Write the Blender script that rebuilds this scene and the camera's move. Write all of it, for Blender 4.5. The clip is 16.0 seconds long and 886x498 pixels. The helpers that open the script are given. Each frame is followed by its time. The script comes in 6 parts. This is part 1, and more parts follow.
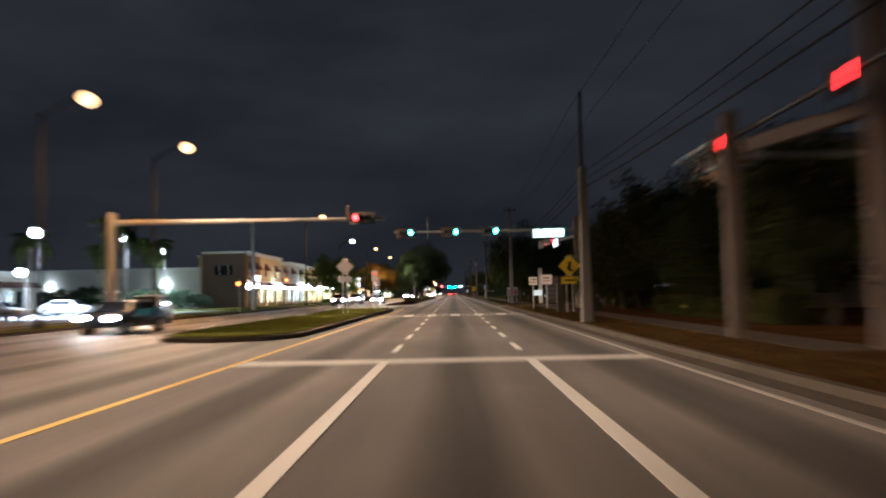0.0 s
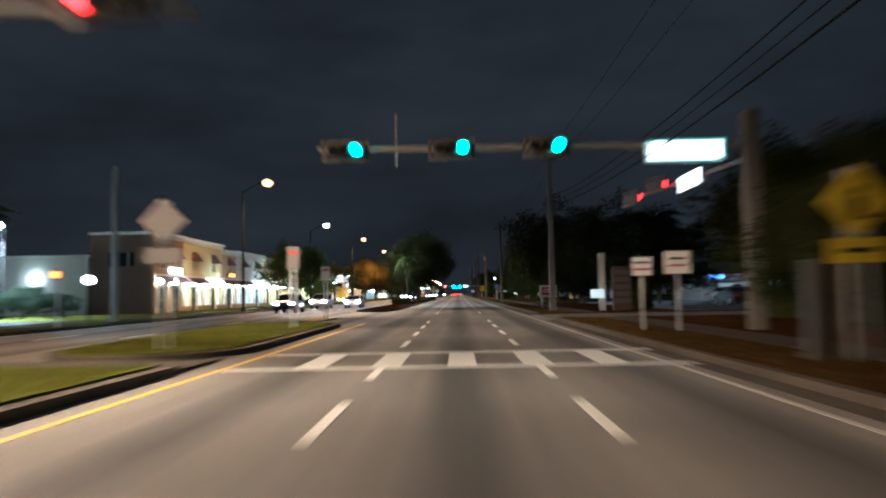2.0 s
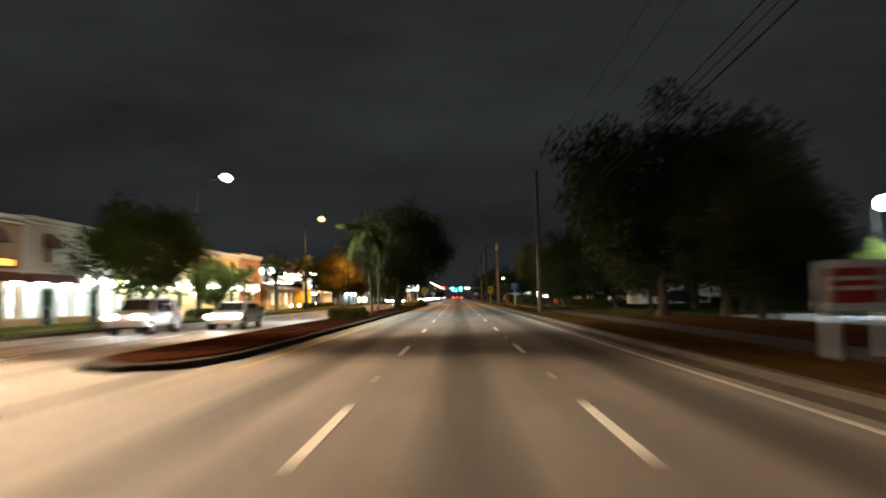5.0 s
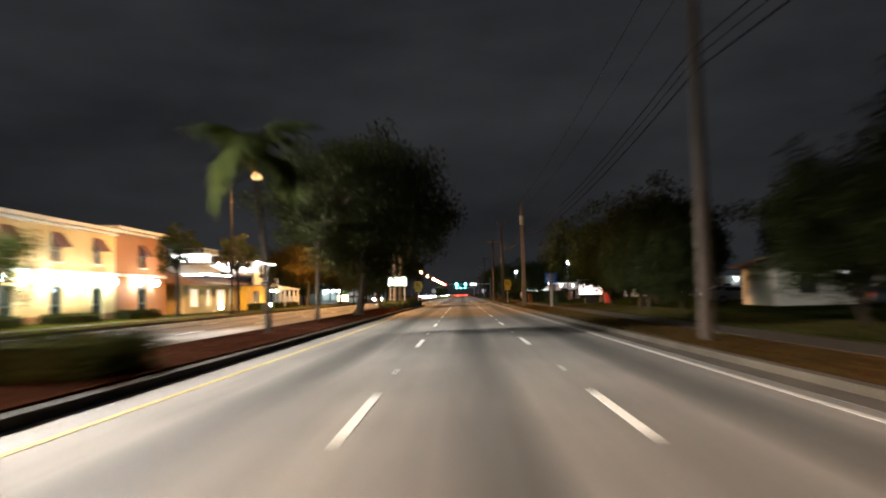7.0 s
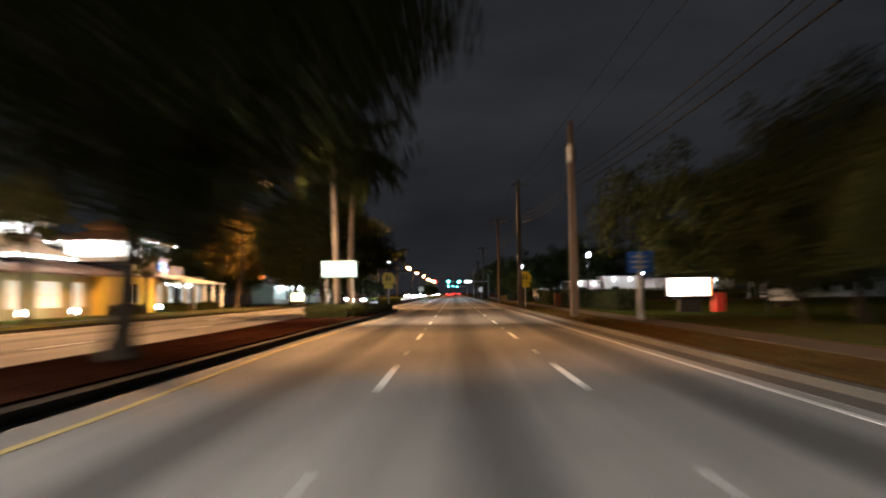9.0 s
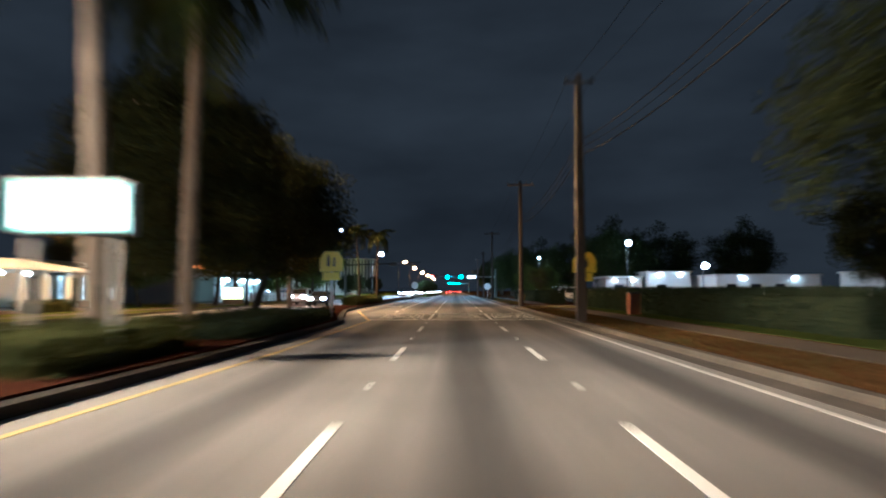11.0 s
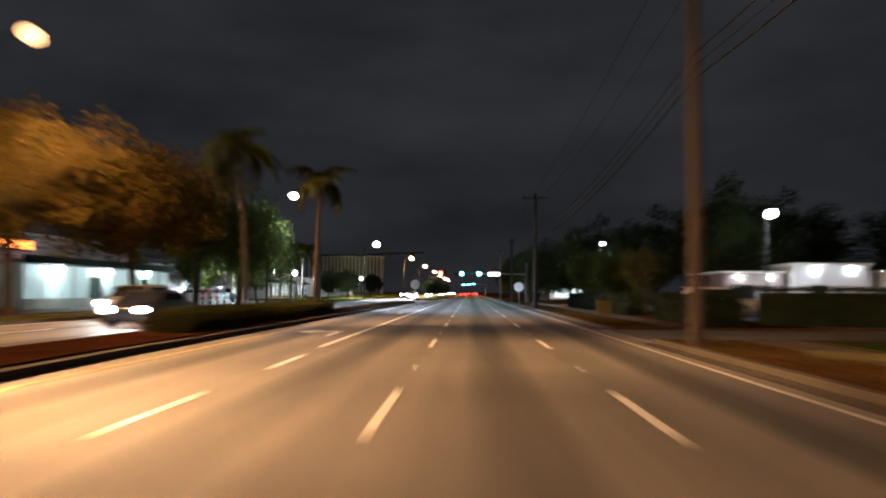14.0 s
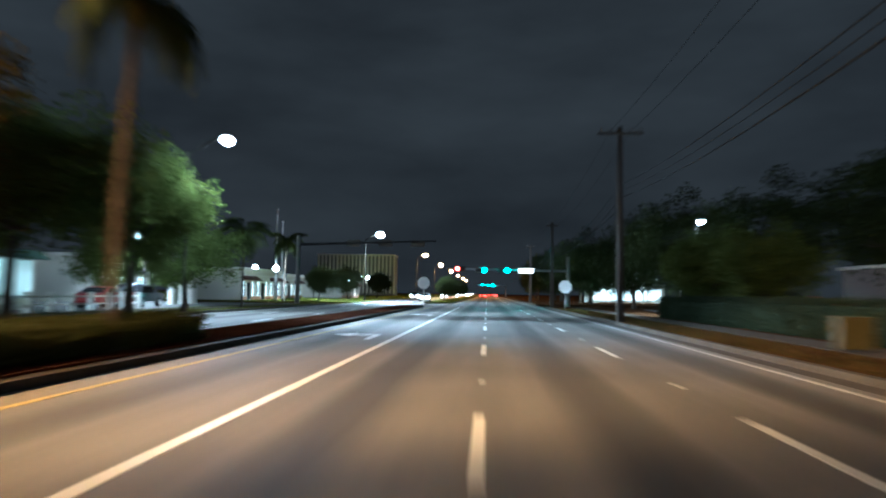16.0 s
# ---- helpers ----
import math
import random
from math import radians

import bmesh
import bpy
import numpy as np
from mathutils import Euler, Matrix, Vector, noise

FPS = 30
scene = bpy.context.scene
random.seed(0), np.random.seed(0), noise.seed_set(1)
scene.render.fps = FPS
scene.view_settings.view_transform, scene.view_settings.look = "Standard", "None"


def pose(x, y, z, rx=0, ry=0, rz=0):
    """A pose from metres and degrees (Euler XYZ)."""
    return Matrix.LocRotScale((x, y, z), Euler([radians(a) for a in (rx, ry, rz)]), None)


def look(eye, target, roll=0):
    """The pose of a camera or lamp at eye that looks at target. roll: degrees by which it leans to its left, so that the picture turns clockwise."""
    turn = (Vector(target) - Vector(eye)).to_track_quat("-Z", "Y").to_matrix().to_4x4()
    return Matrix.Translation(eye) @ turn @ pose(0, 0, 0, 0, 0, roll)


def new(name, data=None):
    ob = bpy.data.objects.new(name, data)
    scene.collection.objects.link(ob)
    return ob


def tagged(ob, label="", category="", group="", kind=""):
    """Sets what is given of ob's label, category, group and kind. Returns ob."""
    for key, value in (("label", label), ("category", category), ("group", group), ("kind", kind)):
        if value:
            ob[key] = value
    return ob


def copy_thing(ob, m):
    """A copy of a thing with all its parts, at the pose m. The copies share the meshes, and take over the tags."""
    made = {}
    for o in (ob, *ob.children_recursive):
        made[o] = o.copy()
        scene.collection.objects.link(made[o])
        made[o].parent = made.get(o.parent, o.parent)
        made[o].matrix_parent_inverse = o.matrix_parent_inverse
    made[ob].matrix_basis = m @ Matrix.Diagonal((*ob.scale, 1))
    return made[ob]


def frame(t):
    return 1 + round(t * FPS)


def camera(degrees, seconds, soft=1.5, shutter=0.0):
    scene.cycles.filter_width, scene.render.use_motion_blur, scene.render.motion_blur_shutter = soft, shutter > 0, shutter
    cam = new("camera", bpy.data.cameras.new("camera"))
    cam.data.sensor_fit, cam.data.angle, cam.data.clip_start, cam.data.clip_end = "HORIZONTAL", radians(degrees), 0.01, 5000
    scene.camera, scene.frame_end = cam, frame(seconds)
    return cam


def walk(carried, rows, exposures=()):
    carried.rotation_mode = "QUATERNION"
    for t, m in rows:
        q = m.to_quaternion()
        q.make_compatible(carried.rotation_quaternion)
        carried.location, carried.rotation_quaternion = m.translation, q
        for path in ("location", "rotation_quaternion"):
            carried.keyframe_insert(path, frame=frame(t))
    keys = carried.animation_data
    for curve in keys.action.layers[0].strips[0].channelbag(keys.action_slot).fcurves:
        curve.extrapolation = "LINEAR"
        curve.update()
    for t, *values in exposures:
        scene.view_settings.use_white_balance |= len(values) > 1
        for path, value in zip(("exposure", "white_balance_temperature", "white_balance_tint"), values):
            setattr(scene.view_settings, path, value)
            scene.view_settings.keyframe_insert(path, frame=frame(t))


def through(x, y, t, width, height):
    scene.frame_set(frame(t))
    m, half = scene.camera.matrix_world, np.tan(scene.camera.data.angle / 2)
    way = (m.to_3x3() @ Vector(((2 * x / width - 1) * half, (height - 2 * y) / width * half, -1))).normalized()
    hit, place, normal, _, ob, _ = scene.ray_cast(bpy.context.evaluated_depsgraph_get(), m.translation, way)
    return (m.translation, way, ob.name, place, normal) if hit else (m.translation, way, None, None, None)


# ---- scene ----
# seconds, x, y, yaw, pitch, roll of a car-borne camera at the height EYE
EYE = 1.42
PATH = [
    (0, -0.057, 15.419, 0.793, 3.438, 1.262),
    (0.5, 0.002, 22.941, 0.751, 3.397, 1.443),
    (1, -0.001, 30.327, 0.737, 3.462, 1.255),
    (1.5, -0.013, 39.562, 0.932, 3.454, 1.047),
    (2, -0.023, 47.374, 1.141, 3.473, 1.087),
    (2.5, -0.044, 53.581, 1.217, 3.513, 1.168),
    (3, -0.070, 61.274, 1.215, 3.530, 1.079),
    (3.5, -0.111, 69.209, 1.196, 3.516, 1.057),
    (4, -0.080, 78.775, 1.201, 3.655, 1.000),
    (4.2, -0.091, 81.960, 1.189, 3.712, 1.058),
    (6.3, -0.022, 115.885, 1.185, 3.744, 1.414),
    (6.5, -0.190, 120.245, 1.228, 3.645, 1.409),
    (7, -0.279, 128.760, 1.449, 3.543, 1.411),
    (7.5, -0.312, 135.840, 1.460, 3.430, 1.416),
    (8, -0.326, 144.477, 1.351, 3.583, 1.135),
    (8.5, -0.341, 152.877, 1.120, 3.581, 1.005),
    (9, -0.388, 163.183, 0.838, 3.446, 0.834),
    (9.5, -0.377, 171.270, 0.586, 3.354, 0.555),
    (9.7, -0.387, 174.509, 0.465, 3.279, 0.502),
    (11.8, -0.209, 203.338, 1.213, 3.234, -0.122),
    (12, -0.249, 206.046, 1.235, 3.252, -0.156),
    (12.5, -0.248, 211.935, 1.344, 3.190, -0.214),
    (13, -0.284, 219.239, 1.426, 3.264, -0.212),
    (13.5, -0.381, 226.449, 1.609, 3.360, -0.146),
    (14, -0.522, 234.497, 2.066, 3.358, -0.391),
    (14.5, -0.700, 241.405, 2.510, 3.345, -0.423),
    (15, -0.881, 247.092, 2.790, 3.406, -0.676),
    (15.5, -1.156, 253.729, 3.132, 3.393, -0.792),
    (16, -1.466, 260.027, 3.421, 3.442, -0.767),
]
cam = camera(62.0, 16.0, 2.0, 2.0)
walk(cam, [(t, pose(x, y, EYE, 90 + pitch, roll, yaw)) for t, x, y, yaw, pitch, roll in PATH],
     exposures=[(0.0, 0.5, 5500, 9), (1.5, 0.5, 5300, 4), (2.5, 0.4, 5000, 3), (3.3, 0.45, 6900, 11), (4.2, 0.55, 6900, 9), (6.3, 0.45, 5300, -5), (7.3, 0.6, 6700, 14), (8.1, 0.7, 6700, 13), (8.7, 0.55, 6500, 13), (9.7, 0.35, 5600, 7),
                (11.8, 0.85, 4400, -2), (12.6, 0.95, 4300, -3), (13.0, 1.15, 4550, 4), (13.5, 1.0, 5900, 17), (14.0, 0.5, 6200, 12), (14.5, 0.6, 5200, 2), (15.0, 0.65, 4900, -2), (15.5, 1.1, 5000, -5), (16.0, 0.9, 5050, -5)])

# ---- world: overcast night sky with a dull city glow ----
world = bpy.data.worlds.new("night_sky")
scene.world = world
world.use_nodes = True
wn, wl = world.node_tree.nodes, world.node_tree.links
wbg = wn["Background"]
wco = wn.new("ShaderNodeTexCoord")
wmap = wn.new("ShaderNodeMapping")
wmap.inputs["Scale"].default_value = (1.5, 1.5, 4.5)
wnoise = wn.new("ShaderNodeTexNoise")
wnoise.inputs["Scale"].default_value = 1.6
wnoise.inputs["Detail"].default_value = 5
wramp = wn.new("ShaderNodeValToRGB")
wramp.color_ramp.elements[0].position, wramp.color_ramp.elements[0].color = 0.36, (0.0108, 0.0112, 0.0125, 1)
wramp.color_ramp.elements[1].position, wramp.color_ramp.elements[1].color = 0.68, (0.0225, 0.0232, 0.0250, 1)
wl.new(wco.outputs["Generated"], wmap.inputs["Vector"])
wl.new(wmap.outputs["Vector"], wnoise.inputs["Vector"])
wl.new(wnoise.outputs["Fac"], wramp.inputs["Fac"])
wl.new(wramp.outputs["Color"], wbg.inputs["Color"])
wbg.inputs["Strength"].default_value = 0.88

SODIUM = (1.0, 0.48, 0.16)
SODIUM_MID = (1.0, 0.52, 0.20)
SODIUM_PALE = (1.0, 0.68, 0.42)
COOL = (0.80, 0.90, 1.0)
NEUTRAL = (1.0, 0.93, 0.82)


# ---- materials ----
def mat(name, color, rough=0.7, metal=0.0, vary=0.25, scale=6.0, bump=0.15, fine=60.0, coat=0.0, spec=0.5):
    """Two scales of noise on the colour, fine relief, by object coordinates in metres."""
    m = bpy.data.materials.new(name)
    m.use_nodes = True
    n, l = m.node_tree.nodes, m.node_tree.links
    b = n["Principled BSDF"]
    b.inputs["Roughness"].default_value = rough
    b.inputs["Metallic"].default_value = metal
    b.inputs["Coat Weight"].default_value = coat
    b.inputs["Specular IOR Level"].default_value = spec
    co = n.new("ShaderNodeTexCoord")
    big, small = n.new("ShaderNodeTexNoise"), n.new("ShaderNodeTexNoise")
    big.inputs["Scale"].default_value, big.inputs["Detail"].default_value = scale * 0.12, 4
    small.inputs["Scale"].default_value, small.inputs["Detail"].default_value = fine * 0.2, 3
    l.new(co.outputs["Object"], big.inputs["Vector"])
    l.new(co.outputs["Object"], small.inputs["Vector"])
    add = n.new("ShaderNodeMath")
    add.operation = "ADD"
    l.new(big.outputs["Fac"], add.inputs[0])
    l.new(small.outputs["Fac"], add.inputs[1])
    mp = n.new("ShaderNodeMapRange")
    mp.inputs["From Min"].default_value, mp.inputs["From Max"].default_value = 0.6, 1.4
    mp.inputs["To Min"].default_value, mp.inputs["To Max"].default_value = 1 - vary, 1 + vary
    l.new(add.outputs[0], mp.inputs["Value"])
    vm = n.new("ShaderNodeVectorMath")
    vm.operation = "SCALE"
    vm.inputs[0].default_value = color
    l.new(mp.outputs["Result"], vm.inputs["Scale"])
    l.new(vm.outputs["Vector"], b.inputs["Base Color"])
    if bump:
        bp = n.new("ShaderNodeBump")
        bp.inputs["Strength"].default_value, bp.inputs["Distance"].default_value = bump, 0.02
        l.new(small.outputs["Fac"], bp.inputs["Height"])
        l.new(bp.outputs["Normal"], b.inputs["Normal"])
    return m


def glow(name, color, strength):
    m = bpy.data.materials.new(name)
    m.use_nodes = True
    b = m.node_tree.nodes["Principled BSDF"]
    b.inputs["Base Color"].default_value = (*[0.3 + 0.5 * c for c in color], 1)
    b.inputs["Emission Color"].default_value = (*color, 1)
    b.inputs["Emission Strength"].default_value = strength
    return m


def leaf_mat(name, color, through=0.1):
    m = mat(name, color, 0.9, vary=0.45, scale=5, fine=12, bump=0, spec=0.0)
    n, l = m.node_tree.nodes, m.node_tree.links
    b, out = n["Principled BSDF"], n["Material Output"]
    tr, mix = n.new("ShaderNodeBsdfTranslucent"), n.new("ShaderNodeMixShader")
    tr.inputs["Color"].default_value = (*[c * 1.1 for c in color], 1)
    mix.inputs["Fac"].default_value = through
    l.new(b.outputs["BSDF"], mix.inputs[1])
    l.new(tr.outputs["BSDF"], mix.inputs[2])
    l.new(mix.outputs["Shader"], out.inputs["Surface"])
    return m


def asphalt_mat():
    """Worn asphalt: aggregate, long stains and darker oil strips along the lanes."""
    m = mat("asphalt", (0.165, 0.155, 0.145), 0.75, vary=0.28, scale=2.0, bump=0.5, fine=220)
    n, l = m.node_tree.nodes, m.node_tree.links
    b = n["Principled BSDF"]
    src = b.inputs["Base Color"].links[0].from_socket
    co = n.new("ShaderNodeTexCoord")
    sep = n.new("ShaderNodeSeparateXYZ")
    l.new(co.outputs["Object"], sep.inputs[0])
    stretch = n.new("ShaderNodeMapping")
    stretch.inputs["Scale"].default_value = (0.9, 0.06, 1)
    l.new(co.outputs["Object"], stretch.inputs["Vector"])
    streak = n.new("ShaderNodeTexNoise")
    streak.inputs["Scale"].default_value, streak.inputs["Detail"].default_value = 1.0, 4
    l.new(stretch.outputs["Vector"], streak.inputs["Vector"])
    # lane period 3.1 m: a strip of oil in the middle of each lane
    fr = n.new("ShaderNodeMath")
    fr.operation = "MULTIPLY_ADD"
    fr.inputs[1].default_value, fr.inputs[2].default_value = 2 * math.pi / 3.1, 0.0
    l.new(sep.outputs["X"], fr.inputs[0])
    cs = n.new("ShaderNodeMath")
    cs.operation = "COSINE"
    l.new(fr.outputs[0], cs.inputs[0])
    mul = n.new("ShaderNodeMath")
    mul.operation = "MULTIPLY"
    l.new(cs.outputs[0], mul.inputs[0])
    l.new(streak.outputs["Fac"], mul.inputs[1])
    rng = n.new("ShaderNodeMapRange")
    rng.inputs["From Min"].default_value, rng.inputs["From Max"].default_value = 0.16, 0.52
    rng.inputs["To Min"].default_value, rng.inputs["To Max"].default_value = 1.1, 0.35
    l.new(mul.outputs[0], rng.inputs["Value"])
    st = n.new("ShaderNodeMapRange")
    st.inputs["From Min"].default_value, st.inputs["From Max"].default_value = 0.35, 0.7
    st.inputs["To Min"].default_value, st.inputs["To Max"].default_value = 0.75, 1.2
    l.new(streak.outputs["Fac"], st.inputs["Value"])
    both = n.new("ShaderNodeMath")
    both.operation = "MULTIPLY"
    l.new(rng.outputs["Result"], both.inputs[0])
    l.new(st.outputs["Result"], both.inputs[1])
    sc = n.new("ShaderNodeVectorMath")
    sc.operation = "SCALE"
    l.new(src, sc.inputs[0])
    l.new(both.outputs[0], sc.inputs["Scale"])
    l.new(sc.outputs["Vector"], b.inputs["Base Color"])
    return m


ASPHALT = asphalt_mat()
LOT = mat("lot_asphalt", (0.09, 0.088, 0.085), 0.8, vary=0.35, scale=1.2, bump=0.4, fine=160)
PAINT = mat("road_paint_white", (0.78, 0.78, 0.76), 0.55, vary=0.14, scale=8, bump=0.3, fine=150)
YELLOW = mat("road_paint_yellow", (0.72, 0.47, 0.08), 0.55, vary=0.18, scale=8, bump=0.3, fine=150)
PAINT_W = mat("worn_white_paint", (0.46, 0.45, 0.43), 0.7, vary=0.3, scale=8, bump=0.3, fine=150, spec=0.2)
YELLOW_W = mat("worn_yellow_paint", (0.42, 0.33, 0.13), 0.7, vary=0.3, scale=8, bump=0.3, fine=150, spec=0.2)
CONCRETE = mat("concrete", (0.085, 0.074, 0.060), 0.9, vary=0.45, scale=6, bump=0.4, fine=90, spec=0.1)
GUTTER = mat("gutter_concrete", (0.088, 0.077, 0.066), 0.9, vary=0.4, scale=6, bump=0.4, fine=90, spec=0.1)
WALKWAY = mat("sidewalk_concrete", (0.070, 0.056, 0.044), 0.85, vary=0.3, scale=3, bump=0.35, fine=110, spec=0.1)
KERB_DIRTY = mat("dirty_kerb", (0.032, 0.026, 0.021), 0.92, vary=0.5, scale=6, bump=0.4, fine=90, spec=0.1)
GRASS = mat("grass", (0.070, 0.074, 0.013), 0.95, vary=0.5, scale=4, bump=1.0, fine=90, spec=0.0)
# darker copy of the grass, with the trees' shade put into its colour
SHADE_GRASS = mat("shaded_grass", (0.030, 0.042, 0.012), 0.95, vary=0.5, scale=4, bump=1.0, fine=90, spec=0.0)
BRIGHT_Y = mat("bright_yellow_paint", (0.75, 0.50, 0.05), 0.7, vary=0.1, scale=3, bump=0.1)
VERGE = mat("verge_dirt", (0.060, 0.029, 0.013), 0.95, vary=0.6, scale=5, bump=1.0, fine=60, spec=0.0)
MULCH = mat("mulch", (0.030, 0.0115, 0.0065), 0.95, vary=0.6, scale=8, bump=1.0, fine=90, spec=0.0)
POLE_WOOD = mat("weathered_pole_wood", (0.10, 0.08, 0.065), 0.85, vary=0.3, scale=10, bump=0.6, fine=60)
POLE_CONC = mat("pole_concrete", (0.20, 0.185, 0.165), 0.8, vary=0.22, scale=8, bump=0.3, fine=90)
DARK_WOOD = mat("dark_pole_wood", (0.032, 0.023, 0.017), 0.9, vary=0.3, scale=10, bump=0.6, fine=60)
POLE_AGED = mat("weathered_pole_concrete", (0.13, 0.12, 0.105), 0.85, vary=0.3, scale=6, bump=0.3, fine=90)
UTIL_CONC = mat("aged_pole_concrete", (0.070, 0.052, 0.040), 0.85, vary=0.25, scale=8, bump=0.3, fine=90)
LAMP_POLE = mat("lamp_pole_paint", (0.022, 0.02, 0.018), 0.7, vary=0.2, bump=0.1, spec=0.05)
STEEL = mat("galvanised_steel", (0.45, 0.45, 0.44), 0.45, 0.7, vary=0.15, bump=0.05)
DARK = mat("dark_metal", (0.03, 0.03, 0.032), 0.45, 0.4, vary=0.2, bump=0.05)
HOUSING = mat("signal_housing", (0.10, 0.09, 0.07), 0.5, vary=0.2, bump=0.05)
WHITE = mat("white_sheeting", (0.82, 0.82, 0.80), 0.4, vary=0.06, bump=0.03)
DULL = mat("dull_sheeting", (0.15, 0.135, 0.13), 0.6, vary=0.15, bump=0.05)
SIGN_Y = mat("yellow_sheeting", (0.80, 0.62, 0.03), 0.4, vary=0.08, bump=0.03)
SIGN_B = mat("blue_sheeting", (0.05, 0.22, 0.75), 0.4, vary=0.08, bump=0.03)
SIGN_R = mat("red_panel", (0.45, 0.04, 0.03), 0.5, vary=0.15, bump=0.03)
SIGN_BR = mat("brown_panel", (0.12, 0.080, 0.066), 0.6, vary=0.2, bump=0.05)
CABLE = mat("cable_rubber", (0.012, 0.012, 0.012), 0.9, vary=0.1, bump=0, spec=0.1)
BLACKP = mat("black_print", (0.02, 0.02, 0.02), 0.5, vary=0.1, bump=0)
BARK = mat("bark", (0.055, 0.044, 0.033), 0.95, vary=0.4, scale=10, bump=1.0, fine=50, spec=0.05)
PALM_BARK = mat("palm_bark", (0.13, 0.105, 0.08), 0.9, vary=0.3, scale=10, bump=0.8, fine=40)
LEAF = leaf_mat("oak_leaves", (0.034, 0.042, 0.016))
LEAF_A = leaf_mat("broad_oak_leaves", (0.042, 0.048, 0.020), 0.15)
# orange of the sodium lamps is mixed into this leaf colour
LEAF_TINTED = leaf_mat("lamp_tinted_leaves", (0.095, 0.070, 0.017), 0.25)
LEAF_G = leaf_mat("street_tree_leaves", (0.070, 0.088, 0.024), 0.25)
PALM_LEAF = leaf_mat("palm_fronds", (0.044, 0.054, 0.017))
HEDGE = leaf_mat("hedge_leaves", (0.042, 0.046, 0.016))
HEDGE_D = leaf_mat("dark_hedge_leaves", (0.024, 0.033, 0.020))
STUC_Y = mat("yellow_stucco", (0.69, 0.52, 0.24), 0.9, vary=0.10, scale=2, bump=0.3, fine=120)
STUC_W = mat("cream_stucco", (0.66, 0.63, 0.56), 0.9, vary=0.10, scale=2, bump=0.3, fine=120)
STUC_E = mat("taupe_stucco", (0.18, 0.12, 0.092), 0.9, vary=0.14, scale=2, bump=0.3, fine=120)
STUC_T = mat("tan_stucco", (0.48, 0.34, 0.21), 0.9, vary=0.12, scale=2, bump=0.3, fine=120)
STUC_O = mat("terracotta_stucco", (0.30, 0.16, 0.075), 0.9, vary=0.14, scale=2, bump=0.3, fine=120)
TRIM = mat("white_trim", (0.74, 0.72, 0.66), 0.6, vary=0.08, bump=0.05)
ROOF = mat("roof_shingle", (0.20, 0.12, 0.085), 0.9, vary=0.3, scale=6, bump=0.6, fine=60)
AWNING = mat("dark_awning", (0.10, 0.04, 0.03), 0.8, vary=0.2, bump=0.2)
DOORG = mat("dark_green_door", (0.03, 0.07, 0.06), 0.5, vary=0.15, bump=0.05)
CAB_D = mat("cabinet_green_brown", (0.050, 0.046, 0.033), 0.6, 0.1, vary=0.3, bump=0.08)
CAB = mat("cabinet_grey", (0.20, 0.20, 0.19), 0.5, 0.2, vary=0.12, bump=0.05)
RUBBER = mat("tyre_rubber", (0.02, 0.02, 0.02), 0.85, vary=0.2)
GLASS = mat("dark_glass", (0.02, 0.022, 0.025), 0.06, vary=0.1, bump=0, spec=0.7)
CAR_PAINTS = [mat("car_paint_%s" % n, c, 0.3, 0.3, vary=0.06, bump=0, coat=0.8) for n, c in
              (("black", (0.02, 0.02, 0.022)), ("silver", (0.45, 0.45, 0.46)), ("white", (0.7, 0.7, 0.69)), ("red", (0.3, 0.03, 0.03)))]
YBOX = mat("yellow_box", (0.066, 0.055, 0.019), 0.7, vary=0.25, bump=0.05, spec=0.2)
BRICK = mat("red_brick", (0.26, 0.10, 0.055), 0.9, vary=0.3, scale=10, bump=0.4, fine=80, spec=0.1)

E_SODIUM = glow("sodium_lens", (1.0, 0.52, 0.21), 2.6)
E_COOL = glow("led_lens", (0.80, 0.90, 1.0), 90)
E_GREEN = glow("green_signal", (0.11, 1.0, 0.93), 40)
E_GREEN_FAR = glow("strong_green_signal", (0.06, 1.0, 0.92), 200)
E_RED_FAR = glow("strong_red_signal", (1.0, 0.02, 0.015), 90)
E_SODIUM_FAR = glow("strong_sodium_lens", (1.0, 0.45, 0.13), 140)
E_RED = glow("red_signal", (1.0, 0.015, 0.015), 20)
E_SHOP = glow("shop_window_light", (0.82, 0.97, 0.98), 2.6)
_n, _l = E_SHOP.node_tree.nodes, E_SHOP.node_tree.links
_co, _ns, _rg = _n.new("ShaderNodeTexCoord"), _n.new("ShaderNodeTexNoise"), _n.new("ShaderNodeMapRange")
_ns.inputs["Scale"].default_value, _ns.inputs["Detail"].default_value = 1.7, 3
_rg.inputs["From Min"].default_value, _rg.inputs["From Max"].default_value = 0.35, 0.65
_rg.inputs["To Min"].default_value, _rg.inputs["To Max"].default_value = 0.4, 2.6
_l.new(_co.outputs["Object"], _ns.inputs["Vector"])
_l.new(_ns.outputs["Fac"], _rg.inputs["Value"])
_l.new(_rg.outputs["Result"], _n["Principled BSDF"].inputs["Emission Strength"])
E_WALL = glow("wall_lamp_globe", (0.86, 1.0, 1.0), 110)
# emission that stands in for light falling on the cupola eaves
E_EAVES = glow("tower_glow", (1.0, 0.97, 0.90), 2.5)
E_SIGN = glow("sign_lightbox", (1.0, 1.0, 0.97), 3.0)
E_SIGNY = glow("yellow_lightbox", (1.0, 0.95, 0.45), 5.0)
E_LEDR = glow("red_letters", (1.0, 0.06, 0.03), 5.0)
E_LEDB = glow("blue_letters", (0.15, 0.4, 1.0), 5.0)
E_LEDO = glow("orange_letters", (1.0, 0.22, 0.03), 5.0)
E_TEAL = glow("teal_letters", (0.03, 0.50, 0.36), 0.8)
E_HEAD = glow("headlamp", (0.95, 0.98, 1.0), 260)
